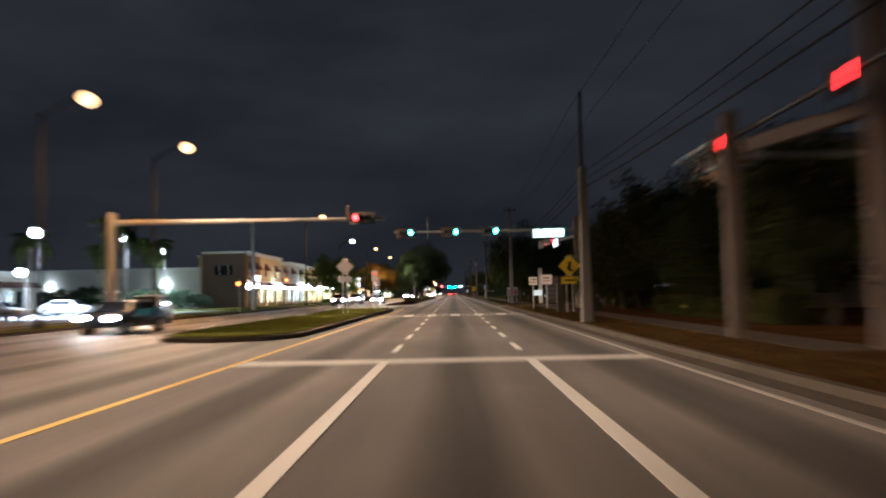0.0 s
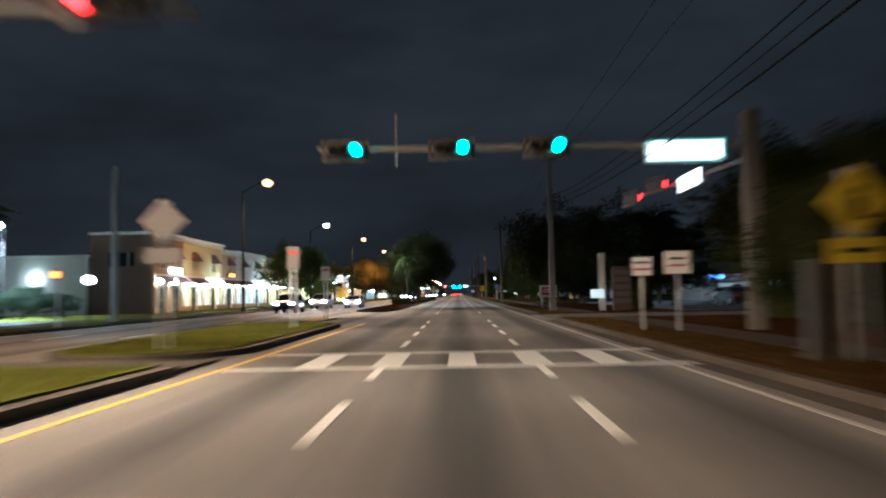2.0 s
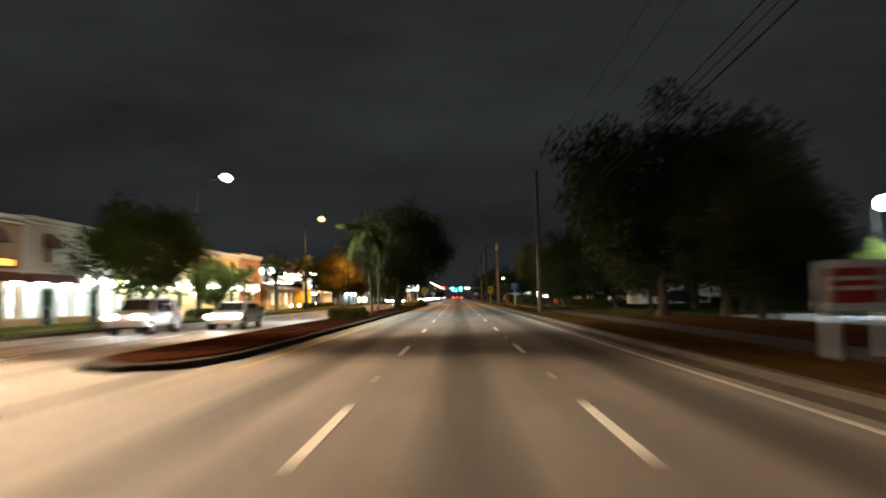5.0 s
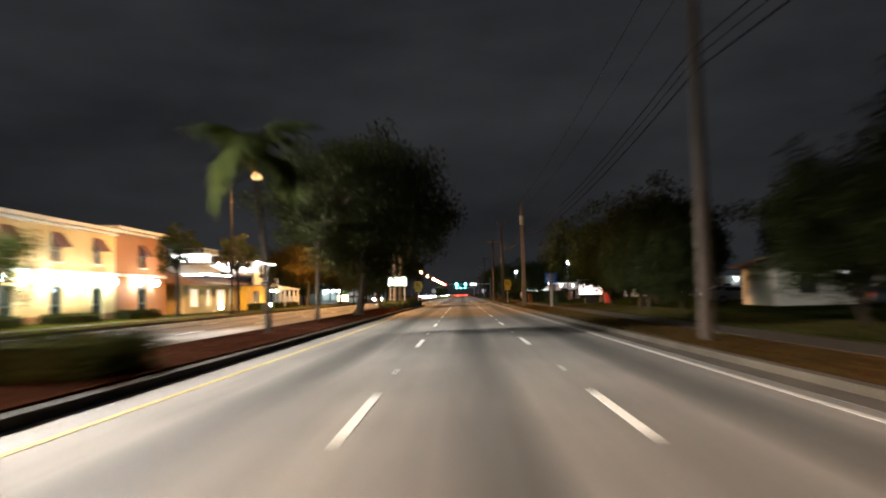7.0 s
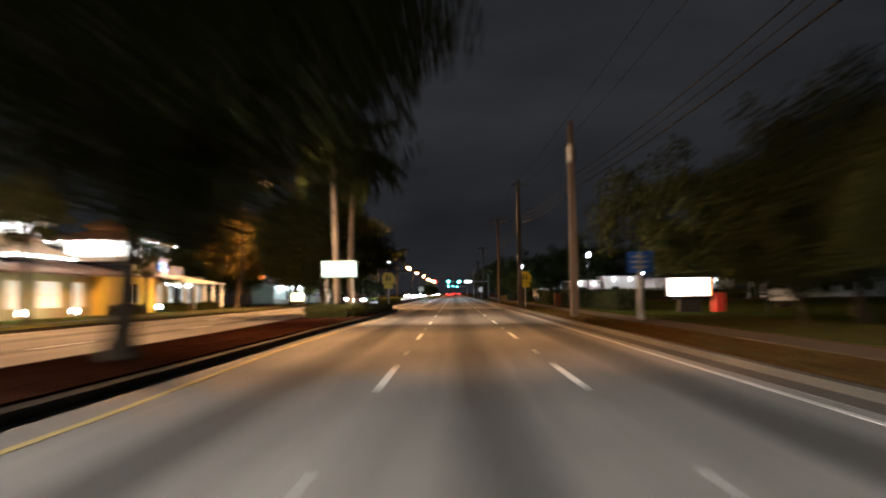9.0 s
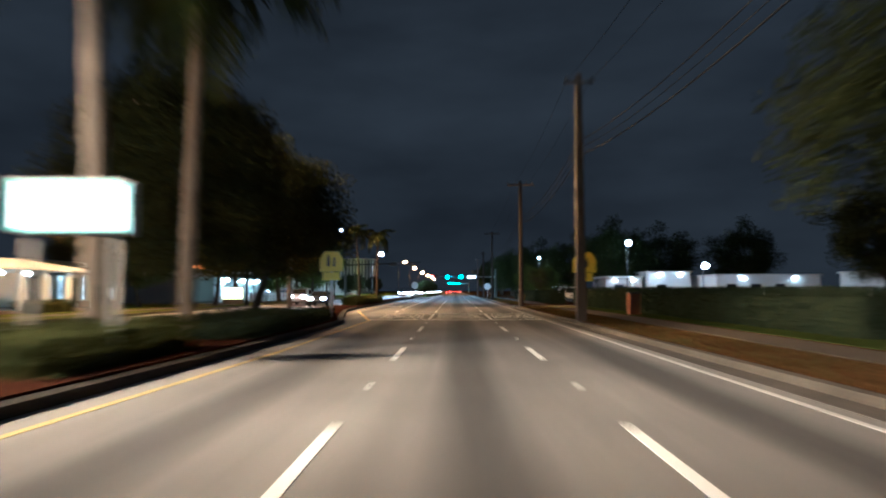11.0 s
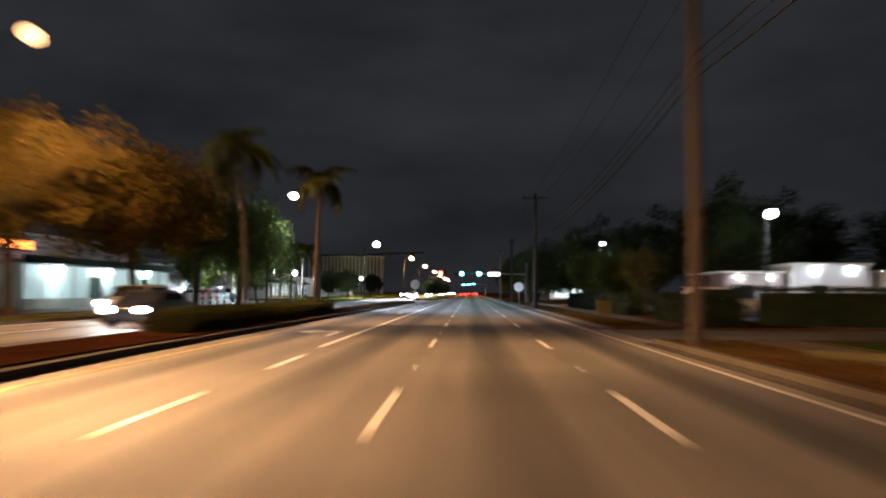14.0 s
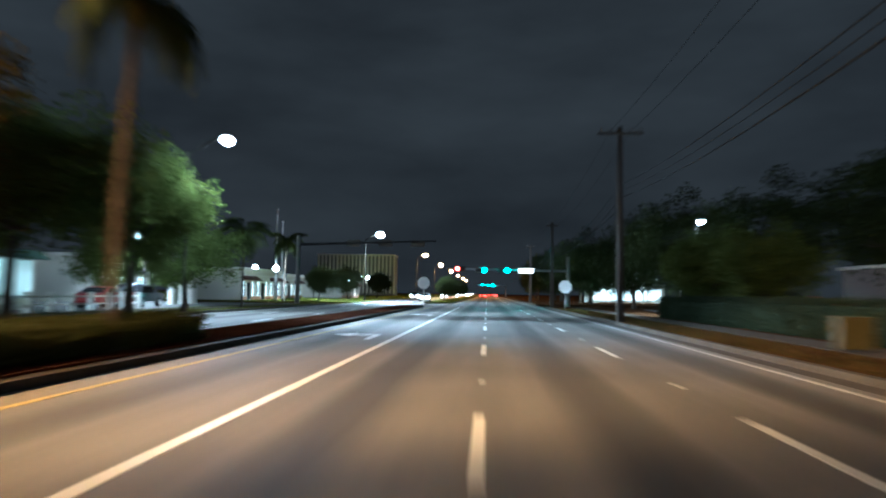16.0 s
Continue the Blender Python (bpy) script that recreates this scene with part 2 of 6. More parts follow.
E_TAIL = glow("tail_lamp", (1.0, 0.02, 0.015), 40)
E_WIN = glow("lit_window", (1.0, 0.82, 0.58), 0.6)

# ---- building helpers ----
def thing(name, at=(0, 0, 0), label="", category="", group="", kind="", turn=0.0):
    ob = new(name)
    ob.matrix_basis = pose(*at, 0, 0, turn)
    return tagged(ob, label, category, group, kind)


def mesh_of(name, bm, material):
    me = bpy.data.meshes.new(name)
    bm.normal_update()
    bm.to_mesh(me)
    bm.free()
    for m in material if isinstance(material, (list, tuple)) else (material,):
        me.materials.append(m)
    return me


def part(name, bm, material, parent=None, label=""):
    ob = new(name, mesh_of(name, bm, material))
    ob.parent = parent
    return tagged(ob, label)


def piece(name, me, parent, at, turn=0.0):
    ob = new(name, me)
    ob.parent = parent
    ob.matrix_basis = pose(*at, 0, 0, turn)
    return ob


def box(bm, c, s, bevel=0.0, turn=0.0):
    m = Matrix.Translation(c) @ Matrix.Rotation(radians(turn), 4, "Z") @ Matrix.Diagonal((*s, 1))
    made = bmesh.ops.create_cube(bm, size=1, matrix=m)["verts"]
    if bevel:
        bmesh.ops.bevel(bm, geom=list({e for v in made for e in v.link_edges}), offset=bevel, segments=2, affect="EDGES", profile=0.5)
    return bm


def tube(bm, a, b, r0, r1=None, seg=12):
    a, b = Vector(a), Vector(b)
    d = b - a
    m = Matrix.Translation((a + b) / 2) @ d.to_track_quat("Z", "Y").to_matrix().to_4x4()
    bmesh.ops.create_cone(bm, cap_ends=True, segments=seg, radius1=r0, radius2=r0 if r1 is None else r1, depth=d.length, matrix=m)
    return bm


def bent(bm, pts, r, seg=8):
    # one round bar bent through the given points
    pts, rings = [Vector(p) for p in pts], []
    for k, p in enumerate(pts):
        d = (pts[min(k + 1, len(pts) - 1)] - pts[max(k - 1, 0)]).normalized()
        side = d.cross(Vector((0, 1, 0))).normalized()
        up = side.cross(d)
        rings.append([bm.verts.new(p + side * r * math.cos(2 * math.pi * j / seg) + up * r * math.sin(2 * math.pi * j / seg)) for j in range(seg)])
    for a, b in zip(rings, rings[1:]):
        for j in range(seg):
            bm.faces.new([a[j], a[(j + 1) % seg], b[(j + 1) % seg], b[j]])
    bm.faces.new(rings[0])
    bm.faces.new(rings[-1])
    bmesh.ops.recalc_face_normals(bm, faces=bm.faces)
    return bm


def ball(bm, c, r, seg=12, squash=(1, 1, 1)):
    bmesh.ops.create_uvsphere(bm, u_segments=seg, v_segments=max(6, seg // 2), radius=r, matrix=Matrix.Translation(c) @ Matrix.Diagonal((*squash, 1)))
    return bm


def prism(bm, outline, z0, z1):
    low = [bm.verts.new((x, y, z0)) for x, y in outline]
    top = [bm.verts.new((x, y, z1)) for x, y in outline]
    bm.faces.new(top)
    bm.faces.new(low[::-1])
    for i in range(len(outline)):
        j = (i + 1) % len(outline)
        bm.faces.new((low[i], low[j], top[j], top[i]))
    bmesh.ops.recalc_face_normals(bm, faces=bm.faces)
    return bm


def B():
    return bmesh.new()


# ---- ground and road ----
g = B()
bmesh.ops.create_grid(g, x_segments=1, y_segments=1, size=3000, matrix=Matrix.Translation((0, 300, -0.06)))
tagged(part("ground", g, VERGE), "dark bare ground reaching to the horizon", "ground", kind="structure")

road = tagged(part("road", box(B(), (-7.1, 400, -0.02), (23.9, 1100, 0.04)), ASPHALT), "worn grey asphalt six-lane road under street lamps", "road", kind="structure")
side = tagged(part("side_road", box(B(), (-69, 33, -0.02), (99.9, 24, 0.036)), LOT), "dark asphalt side road meeting the main road", "road", kind="structure")

KERB_L, KERB_R = -19.0, 4.8


def land(name, x0, x1, y0, y1, top, material, label, category):
    ob = tagged(part(name, box(B(), ((x0 + x1) / 2, (y0 + y1) / 2, top / 2 - 0.03), (x1 - x0, y1 - y0, top + 0.06)), material), label, category, kind="structure")
    return ob


RIGHT = [(-120, 84.5), (93.5, 256.0), (263.5, 340.0), (356.0, 900.0)]
LEFT = [(-120, 20.5), (46.0, 340.0), (356.0, 900.0)]
for y0, y1 in RIGHT:
    land("verge_right", KERB_R + 0.2, 300, y0, y1, 0.12, VERGE, "brown bare verge with dry leaves beside the kerb", "verge")
    land("kerb_right", KERB_R, KERB_R + 0.2, y0, y1, 0.135, CONCRETE, "weathered concrete kerb along the road", "kerb")
    land("gutter_right", KERB_R - 0.45, KERB_R - 0.002, y0, y1, 0.006, GUTTER, "pale concrete gutter strip along the kerb", "gutter")
for y0, y1 in LEFT:
    land("verge_left", -300, KERB_L - 0.2, y0, y1, 0.12, GRASS, "green lawn verge in front of the shops", "lawn")
    land("kerb_left", KERB_L - 0.2, KERB_L, y0, y1, 0.15, CONCRETE, "weathered concrete kerb along the road", "kerb")
for y0, y1 in ((84.5, 93.5), (256.0, 263.5)):
    land("driveway", KERB_R + 0.0, 40, y0, y1, 0.025, LOT, "dark asphalt driveway crossing the verge", "driveway")
land("parking_lot", 14, 90, 93.6, 133, 0.135, LOT, "dark asphalt parking lot beside the road", "parking lot")
land("parking_lot", 13, 90, 263.6, 330, 0.135, LOT, "dark asphalt parking lot behind the hedge", "parking lot")
land("parking_lot", -90, -24, 47, 94, 0.135, LOT, "asphalt parking lot under bright lamps", "parking lot")
land("parking_lot", -90, -24, 268, 338, 0.135, LOT, "asphalt parking lot in front of the shops", "parking lot")
land("lawn_right", 8.9, 60, 134, 255, 0.14, SHADE_GRASS, "grass under the trees by the sidewalk, shade in its colour", "lawn")

# sidewalks in slabs with open joints
for side_name, xc, spans in (("sidewalk_right", 7.9, ((30, 84), (94, 255.5), (264, 338))), ("sidewalk_left", -22.2, ((47, 338),))):
    walkway = thing(side_name, (0, 0, 0), "pale concrete sidewalk in square slabs", "sidewalk", kind="structure")
    slab = mesh_of("slab", box(B(), (0, 0, 0), (1.5, 1.47, 0.08), 0.012), WALKWAY)
    for y0, y1 in spans:
        y = y0 + 0.75
        while y < y1:
            piece("slab", slab, walkway, (xc, y, 0.094 + random.uniform(-0.004, 0.004)))
            y += 1.5

# ---- medians: kerb ring with a planted top ----


def capsule(x0, x1, y0, y1):
    r, cx = (x1 - x0) / 2, (x0 + x1) / 2
    pts = [(cx + r * math.cos(a), y1 - r + r * math.sin(a)) for a in [math.pi * k / 12 for k in range(13)]]
    return pts + [(cx + r * math.cos(a), y0 + r + r * math.sin(a)) for a in [math.pi + math.pi * k / 12 for k in range(13)]]


def median(outline, inner, fill, label):
    m = thing("median", (0, 0, 0), label, "median", kind="structure")
    part("median_kerb", prism(B(), outline, -0.02, 0.15), KERB_DIRTY if fill is MULCH else CONCRETE, m)
    part("median_fill", prism(B(), inner, 0.0, 0.19), fill, m)


for y0, y1 in ((38.8, 61.4), (65.9, 83)):
    median([(-10.4, y0 + 2.5), (-10.4, y1), (-5.35, y1), (-5.35, y0 + 2.5), (-6.1, y0 + 0.7), (-7.9, y0), (-9.6, y0 + 0.7)] if y0 < 60 else capsule(-10.4, -5.35, y0 - 2.0, y1),
           [(-10.1, y0 + 2.6), (-10.1, y1 - 0.3), (-5.65, y1 - 0.3), (-5.65, y0 + 2.6), (-6.3, y0 + 1.0), (-7.9, y0 + 0.35), (-9.4, y0 + 1.0)] if y0 < 60 else capsule(-10.1, -5.65, y0 - 1.7, y1 - 0.3), GRASS, "raised grass median with a concrete kerb")
tagged(part("median_crossing", box(B(), (-7.9, 62.66, 0.03), (5.0, 2.4, 0.06)), GUTTER), "flat concrete crossing between two grass medians", "crossing", kind="structure")
nose = thing("median", (0, 0, 0), "low median nose painted yellow", "median", kind="structure")
part("median_kerb", prism(B(), capsule(-9.2, -7.5, 88.7, 93.6), -0.02, 0.05), CONCRETE, nose)
part("median_fill", prism(B(), capsule(-9.12, -7.58, 88.8, 93.5), 0.0, 0.058), YELLOW, nose)
wedge = [(-5.45, 112), (-5.45, 192), (-5.1, 210), (-5.1, 225), (-6.0, 231), (-7.6, 243), (-7.9, 250), (-7.9, 335), (-8.6, 338), (-10.0, 338), (-10.6, 335), (-10.8, 250), (-11.0, 235), (-9.6, 215), (-8.9, 190), (-8.9, 112), (-8.3, 109.4), (-7.2, 108.6), (-6.0, 109.4)]
inner = [(-5.75, 112), (-5.75, 192), (-5.4, 210), (-5.4, 225), (-6.3, 231), (-7.9, 243), (-8.2, 250), (-8.2, 334.5), (-8.9, 337.5), (-9.8, 337.5), (-10.3, 334.5), (-10.5, 250), (-10.7, 235), (-9.3, 215), (-8.6, 190), (-8.6, 112), (-8.1, 110), (-7.2, 109.2), (-6.3, 110)]
median(wedge, inner, MULCH, "long raised median with red-brown mulch")
median(capsule(-10.4, -6.0, 360, 880), capsule(-10.1, -6.3, 360.3, 879), GRASS, "raised grass median with a concrete kerb")

# ---- road markings, thin slabs of paint ----


def paint(name, x0, x1, y0, y1, material=None, z=0.004):
    ob = part(name, box(B(), ((x0 + x1) / 2, (y0 + y1) / 2, z), (x1 - x0, y1 - y0, 0.006)), material or PAINT, road)
    return ob


LX, RX, EX = -1.54, 1.54, 4.05
dash = mesh_of("lane_dash", box(B(), (0, 1.6, 0.004), (0.13, 3.2, 0.006)), PAINT)
guide = mesh_of("guide_dash", box(B(), (0, 1.25, 0.004), (0.15, 2.5, 0.006)), PAINT)
stud_bm = box(B(), (0, 0, 0.012), (0.10, 0.10, 0.018), 0.005)
stud = mesh_of("road_stud", stud_bm, WHITE)
for x in (LX, RX):
    paint("lane_line", x - 0.10, x + 0.10, -40, 30.8)
    for k in range(-1, 5):
        piece("guide_dash", guide, road, (x, 38.9 + 5.25 * k, 0))
    for k in range(4):
        piece("guide_dash", guide, road, (x, 67.4 + 5.4 * k, 0))
    starts = [100.0, 112.0, 123.8, 136.1, 149.2, 162.0, 174.4, 186.2, 197.3, 208.1, 218.8] + [241.9 + 11.8 * k for k in range(8)] + [362 + 12.2 * k for k in range(14)]
    for s in starts:
        piece("lane_dash", dash, road, (x, s, 0))
        piece("road_stud", stud, road, (x, s + 6.5, 0))
paint("stop_line", -4.6, 4.0, 30.85, 31.5, z=0.005)
paint("crosswalk_line", -4.6, 4.6, 61.7, 62.0)
paint("crosswalk_line", -4.6, 4.6, 65.2, 65.5)
for x in (-2.98, -1.47, 0.04, 1.55, 3.02):
    paint("crosswalk_bar", x - 0.29, x + 0.29, 62.1, 65.1)
paint("edge_line_right", EX - 0.05, EX + 0.05, -40, 338, PAINT_W)
paint("edge_line_right", EX - 0.05, EX + 0.05, 358, 850, PAINT_W)
paint("edge_line_left", -4.78, -4.64, -40, 84.5, YELLOW)
EDGE = [(109, -4.74), (160, -4.60), (172, -4.62), (182, -4.96), (192, -4.94), (210, -4.38), (228, -4.36)]
for (ya, xa), (yb, xb) in zip(EDGE, EDGE[1:]):
    part("edge_line_left", prism(B(), [(xa - 0.06, ya), (xa + 0.06, ya), (xb + 0.06, yb - 0.02), (xb - 0.06, yb - 0.02)], 0.001, 0.007), YELLOW_W, road)
paint("edge_line_left", -7.2, -7.08, 245, 336, YELLOW_W)
b = prism(B(), [(-4.42, 228.05), (-4.30, 228.05), (-7.06, 245), (-7.2, 245)], 0.001, 0.007)
part("edge_line_left", b, YELLOW, road)
paint("edge_line_left", -5.9, -5.76, 360, 850, YELLOW)
paint("turn_lane_line", -4.42, -4.26, 253.5, 336)
for y in (241.9, 248.2):
    paint("turn_lane_dash", -4.27, -4.13, y, y + 2.6)
for x in (-12.4, -15.6):
    for k in range(25):
        piece("lane_dash", dash, road, (x, 50 + 12.2 * k, 0))
paint("edge_line_far", -18.55, -18.43, 47, 338)
paint("edge_line_far", -9.5, -9.38, 112, 215, YELLOW)
paint("edge_line_far", -11.3, -11.18, 245, 335, YELLOW)
# left-turn arrows: a stem and a bent head
for y in (258.2, 282.3, 306.5):
    a = B()
    prism(a, [(-5.2, y), (-5.02, y), (-5.02, y + 2.6), (-5.2, y + 2.6)], 0.001, 0.007)
    prism(a, [(-5.9, y + 2.15), (-5.21, y + 2.15), (-5.21, y + 2.6), (-5.9, y + 2.6)], 0.001, 0.007)
    prism(a, [(-6.6, y + 2.37), (-5.91, y + 1.5), (-5.91, y + 3.25)], 0.001, 0.007)
    part("turn_arrow", a, PAINT, road)
# tar-filled cracks across the lanes
TAR = mat("tar_seam", (0.08, 0.076, 0.07), 0.75, vary=0.3, bump=0.2, spec=0.3)


def tar_line(pts, w):
    tb = B()
    for (xa, ya), (xb, yb) in zip(pts, pts[1:]):
        d = Vector((xb - xa, yb - ya, 0)).normalized()
        n_ = Vector((-d.y, d.x, 0)) * w / 2
        tb.faces.new([tb.verts.new((px + q * n_.x, py + q * n_.y, 0.0022)) for px, py, q in ((xa, ya, -1), (xb, yb, -1), (xb, yb, 1), (xa, ya, 1))])
    bmesh.ops.recalc_face_normals(tb, faces=tb.faces)
    part("tar_seam", tb, TAR, road)


for k in range(46):
    y, x = 24 + 6.6 * k + random.uniform(-2, 2), random.choice((-3.1, 0.0, 2.9))
    if not 228 < y < 239:
        tar_line([(x - 1.3 + 0.43 * j, y + random.uniform(-0.16, 0.16)) for j in range(7)], random.uniform(0.012, 0.025))
# school box with the word in each lane
paint("school_line", -4.5, 4.0, 228.9, 229.3)
paint("school_line", -4.5, 4.0, 237.6, 238.0)
for x in (LX, RX):
    paint("lane_line", x - 0.07, x + 0.07, 229.35, 237.55)
for x, w in ((-3.05, 2.35), (0.0, 2.45), (2.8, 2.1)):
    cu = bpy.data.curves.new("school_word", "FONT")
    cu.body, cu.align_x, cu.size, cu.extrude = "SCHOOL", "CENTER", 1.0, 0.003
    tmp = new("school_word", cu)
    bpy.context.view_layer.update()
    me = bpy.data.meshes.new_from_object(tmp.evaluated_get(bpy.context.evaluated_depsgraph_get()))
    bpy.data.objects.remove(tmp)
    xs = [v.co.x for v in me.vertices]
    ys = [v.co.y for v in me.vertices]
    sx, sy = w / (max(xs) - min(xs)), 4.4 / (max(ys) - min(ys))
    for v in me.vertices:
        v.co = Vector(((v.co.x - (max(xs) + min(xs)) / 2) * sx, (v.co.y - min(ys)) * sy, v.co.z))
    me.materials.clear()
    me.materials.append(PAINT)
    word = new("school_word", me)
    word.parent, word.location = road, (x, 231.2, 0.004)

# ---- lamps ----


def lamp_light(parent, at, target, color, watts, size=1.3, blend=0.85, radius=0.8):
    li = bpy.data.lights.new("lamp_light", "SPOT")
    li.energy, li.color, li.spot_size, li.spot_blend, li.shadow_soft_size = watts, color, size * 2, blend, radius
    ob = new("lamp_light", li)
    ob.matrix_basis = look(at, target)
    if parent:
        ob.parent = parent
        ob.matrix_parent_inverse = parent.matrix_basis.inverted()
    return ob


# how far across the road single lamps aim
AIM = {15: 14.5, 52: 14.5, 66: 14.0, 116: 12.5, 152: 14.5, 195: 22.0, 235: 23.0}


def street_lamp(x, y, h, warm, reach=2.2, watts=60000.0, throw=(0.85, 0.85), down=0.2, back=()):
    lamp = thing("street_lamp", (x - reach, y, 0.12), "tall street lamp with a %s head on a curved arm" % ("glowing orange" if warm else "glowing white"), "street lamp", "street lamps")
    p = tube(B(), (0, 0, 0), (0, 0, h - 0.9), 0.11, 0.07)
    tube(p, (0, 0, 0), (0, 0, 0.35), 0.22, 0.16)
    part("pole", p, LAMP_POLE, lamp)
    part("arm", bent(B(), [(reach * k / 6, 0, h - 1.1 + 1.0 * math.sin(k / 6 * math.pi / 2)) for k in range(7)], 0.05), LAMP_POLE, lamp)
    hd = ball(B(), (reach + 0.15, 0, h), 0.36, 14, (1.25, 0.7, 0.42))
    head = part("head", hd, STEEL, lamp)
    # lens made larger than life to stand in for glare round it
    part("lens", ball(B(), (reach + 0.15, 0, h - 0.20), (0.46 if warm else 0.38) if y < 360 else 0.62, 14, (1.1, 0.9, 0.8)), (E_SODIUM if y < 330 else E_SODIUM_FAR) if warm else E_COOL, head, "glowing lens")
    head_at = (x + 0.15, y, 0.12 + h - 0.45)
    white = NEUTRAL if y < 160 else COOL
    # a broad glow straight down and, near the walk, two lobes thrown up and down the road
    lamp_light(lamp, head_at, (x + 3.0, y, 0), SODIUM if warm else white, watts * (down if y < 320 else 1.0), 1.28 if y < 190 else 1.45, 0.35)
    # added spots, each aimed at one place that needs more light
    for aim, spread, power in back:
        lamp_light(lamp, head_at, aim, SODIUM_MID if warm else white, watts * power, spread, 1.0)
    if y < 320:
        for dy, power in ((-11.5, throw[0]), (11.5, throw[1])):
            lamp_light(lamp, head_at, (x + AIM.get(int(y), 17.0), y + dy, 0), (SODIUM_MID if 190 < y < 270 and (y > 230 or dy < 0) else SODIUM_PALE) if warm else white, watts * power, 0.47, 1.0, 1.4)


LAMPS = [(-18.5, 15, 11.6, 1), (-18.5, 52, 11.7, 1), (-18.5, 66, 12.0, 1), (-18.0, 116.5, 12.3, 1), (-18.8, 152.5, 11.6, 0), (-18.9, 195.2, 12.7, 1), (-18.8, 235.0, 12.5, 1),
         (-17.6, 261.8, 11.3, 1), (-17.3, 303, 10.5, 0), (-18.8, 377, 10.7, 0)] + [(-18.6, y, 11.8, 1) for y in (461, 529, 607, 688, 770, 850)]
# how strongly single lamps throw back and ahead along the road, and down
THROW = {15: (0.5, 0.5), 52: (0.45, 0.5), 66: (0.5, 0.7), 116: (0.85, 0.85), 152: (0.7, 0.85), 195: (0.5, 0.8), 235: (0.9, 0.4), 261: (0.36, 0.5), 303: (0.55, 0.5)}
DOWN = {15: 0.13, 52: 0.12, 66: 0.12, 116: 0.13, 152: 0.06, 195: 0.17, 235: 0.26, 261: 0.11, 303: 0.12}
# spots added to brighten single facades, trees and road patches: aim, spread, strength
ADDED_SPOTS = {52: [((17, 57.5, 8.0), 0.16, 0.07)], 116: [((-28, 129, 4.5), 0.62, 0.10)], 152: [((-23, 141, 4.5), 0.4, 0.07), ((-8, 177, 6.5), 0.42, 0.22), ((-26, 166, 1.0), 0.6, 0.25), ((-0.5, 153, 0), 0.42, 0.55)], 195: [((-28, 178, 4.5), 0.6, 0.22), ((-28, 224, 4.5), 0.4, 0.25)],
        235: [((-25, 246, 5), 0.5, 0.25)], 261: [((-22, 277, 5), 0.6, 0.26), ((-9, 270, 7.6), 0.25, 0.05), ((2.5, 231, 0), 0.30, 0.75)], 303: [((-21, 292, 4.5), 0.6, 0.2)]}
for x, y, h, warm in LAMPS:
    street_lamp(x, y, h, warm, watts=52000.0 if y < 140 else 62000.0 if y < 160 else 85000.0 if y < 240 else 65000.0, throw=THROW.get(int(y), (0.85, 0.85)), down=DOWN.get(int(y), 0.2), back=ADDED_SPOTS.get(int(y), ()))


def area_lamp(x, y, h, color, lens, label, watts=1500.0, z=0.12, lens_r=0.42):
    lamp = thing("lot_lamp", (x, y, z), label, "lamp post", "parking lot lamps")
    part("pole", tube(B(), (0, 0, 0), (0, 0, h - 0.2), 0.10, 0.07), LAMP_POLE, lamp)
    part("arm", tube(B(), (0, 0, h - 0.25), (0, -0.75, h), 0.04, seg=8), LAMP_POLE, lamp)
    hd = box(B(), (0, -0.95, h), (0.5, 0.8, 0.16), 0.04)
    head = part("head", hd, DARK, lamp)
    # oversized lens, its extra width takes the place of glare
    l = ball(B(), (0, -0.95, h - 0.14), lens_r, 12, (0.9, 1.2, 0.9))
    part("lens", l, lens, head, "glowing lens")
    if watts:
        lamp_light(lamp, (x, y - 0.95, z + h - 0.52), (x, y - 1.0, 0), color, watts, 1.1)
    return lamp


area_lamp(23.6, 295.2, 7.9, COOL, E_COOL, "white lamp on a pole in the lot", 2200)
area_lamp(30.2, 283.8, 4.4, COOL, E_COOL, "white lamp on a pole in the lot", 2500)
area_lamp(13.4, 313.3, 6.7, COOL, E_COOL, "white lamp on a pole beside a tree", 9000, lens_r=0.27)
for x, y, h in ((-34, 75.8, 7.1), (-34, 91.7, 7.9), (-34, 101.8, 7.1), (-40, 84, 4.2)):
    area_lamp(x, y, h, COOL, E_COOL, "white lamp on a pole in the lot", 38000)
area_lamp(-62, 612, 9, COOL, E_COOL, "white lamp on a pole before the far block", 60000)
for x, y, h in ((-30, 359, 4.5), (-37, 372, 5.0), (-45, 392, 5.0), (-28, 402, 4.0), (-39, 418, 4.5), (-31, 442, 5.0), (-52, 430, 5.0)):
    area_lamp(x, y, h, COOL, E_COOL, "white lamp on a pole in the far lot", 2500)
for x, y, h in ((-27.2, 314, 5.2), (-33, 321, 6.0), (-36, 330, 5.5)):
    area_lamp(x, y, h, COOL, E_COOL, "white lamp on a pole in the lot", 9000)
area_lamp(30, 118, 6.5, COOL, E_COOL, "white lamp on a pole in the lot", 500)
area_lamp(20.0, 129.0, 5.4, COOL, E_COOL, "white lamp on a pole above a small tree", 5000)

# ---- traffic signals ----


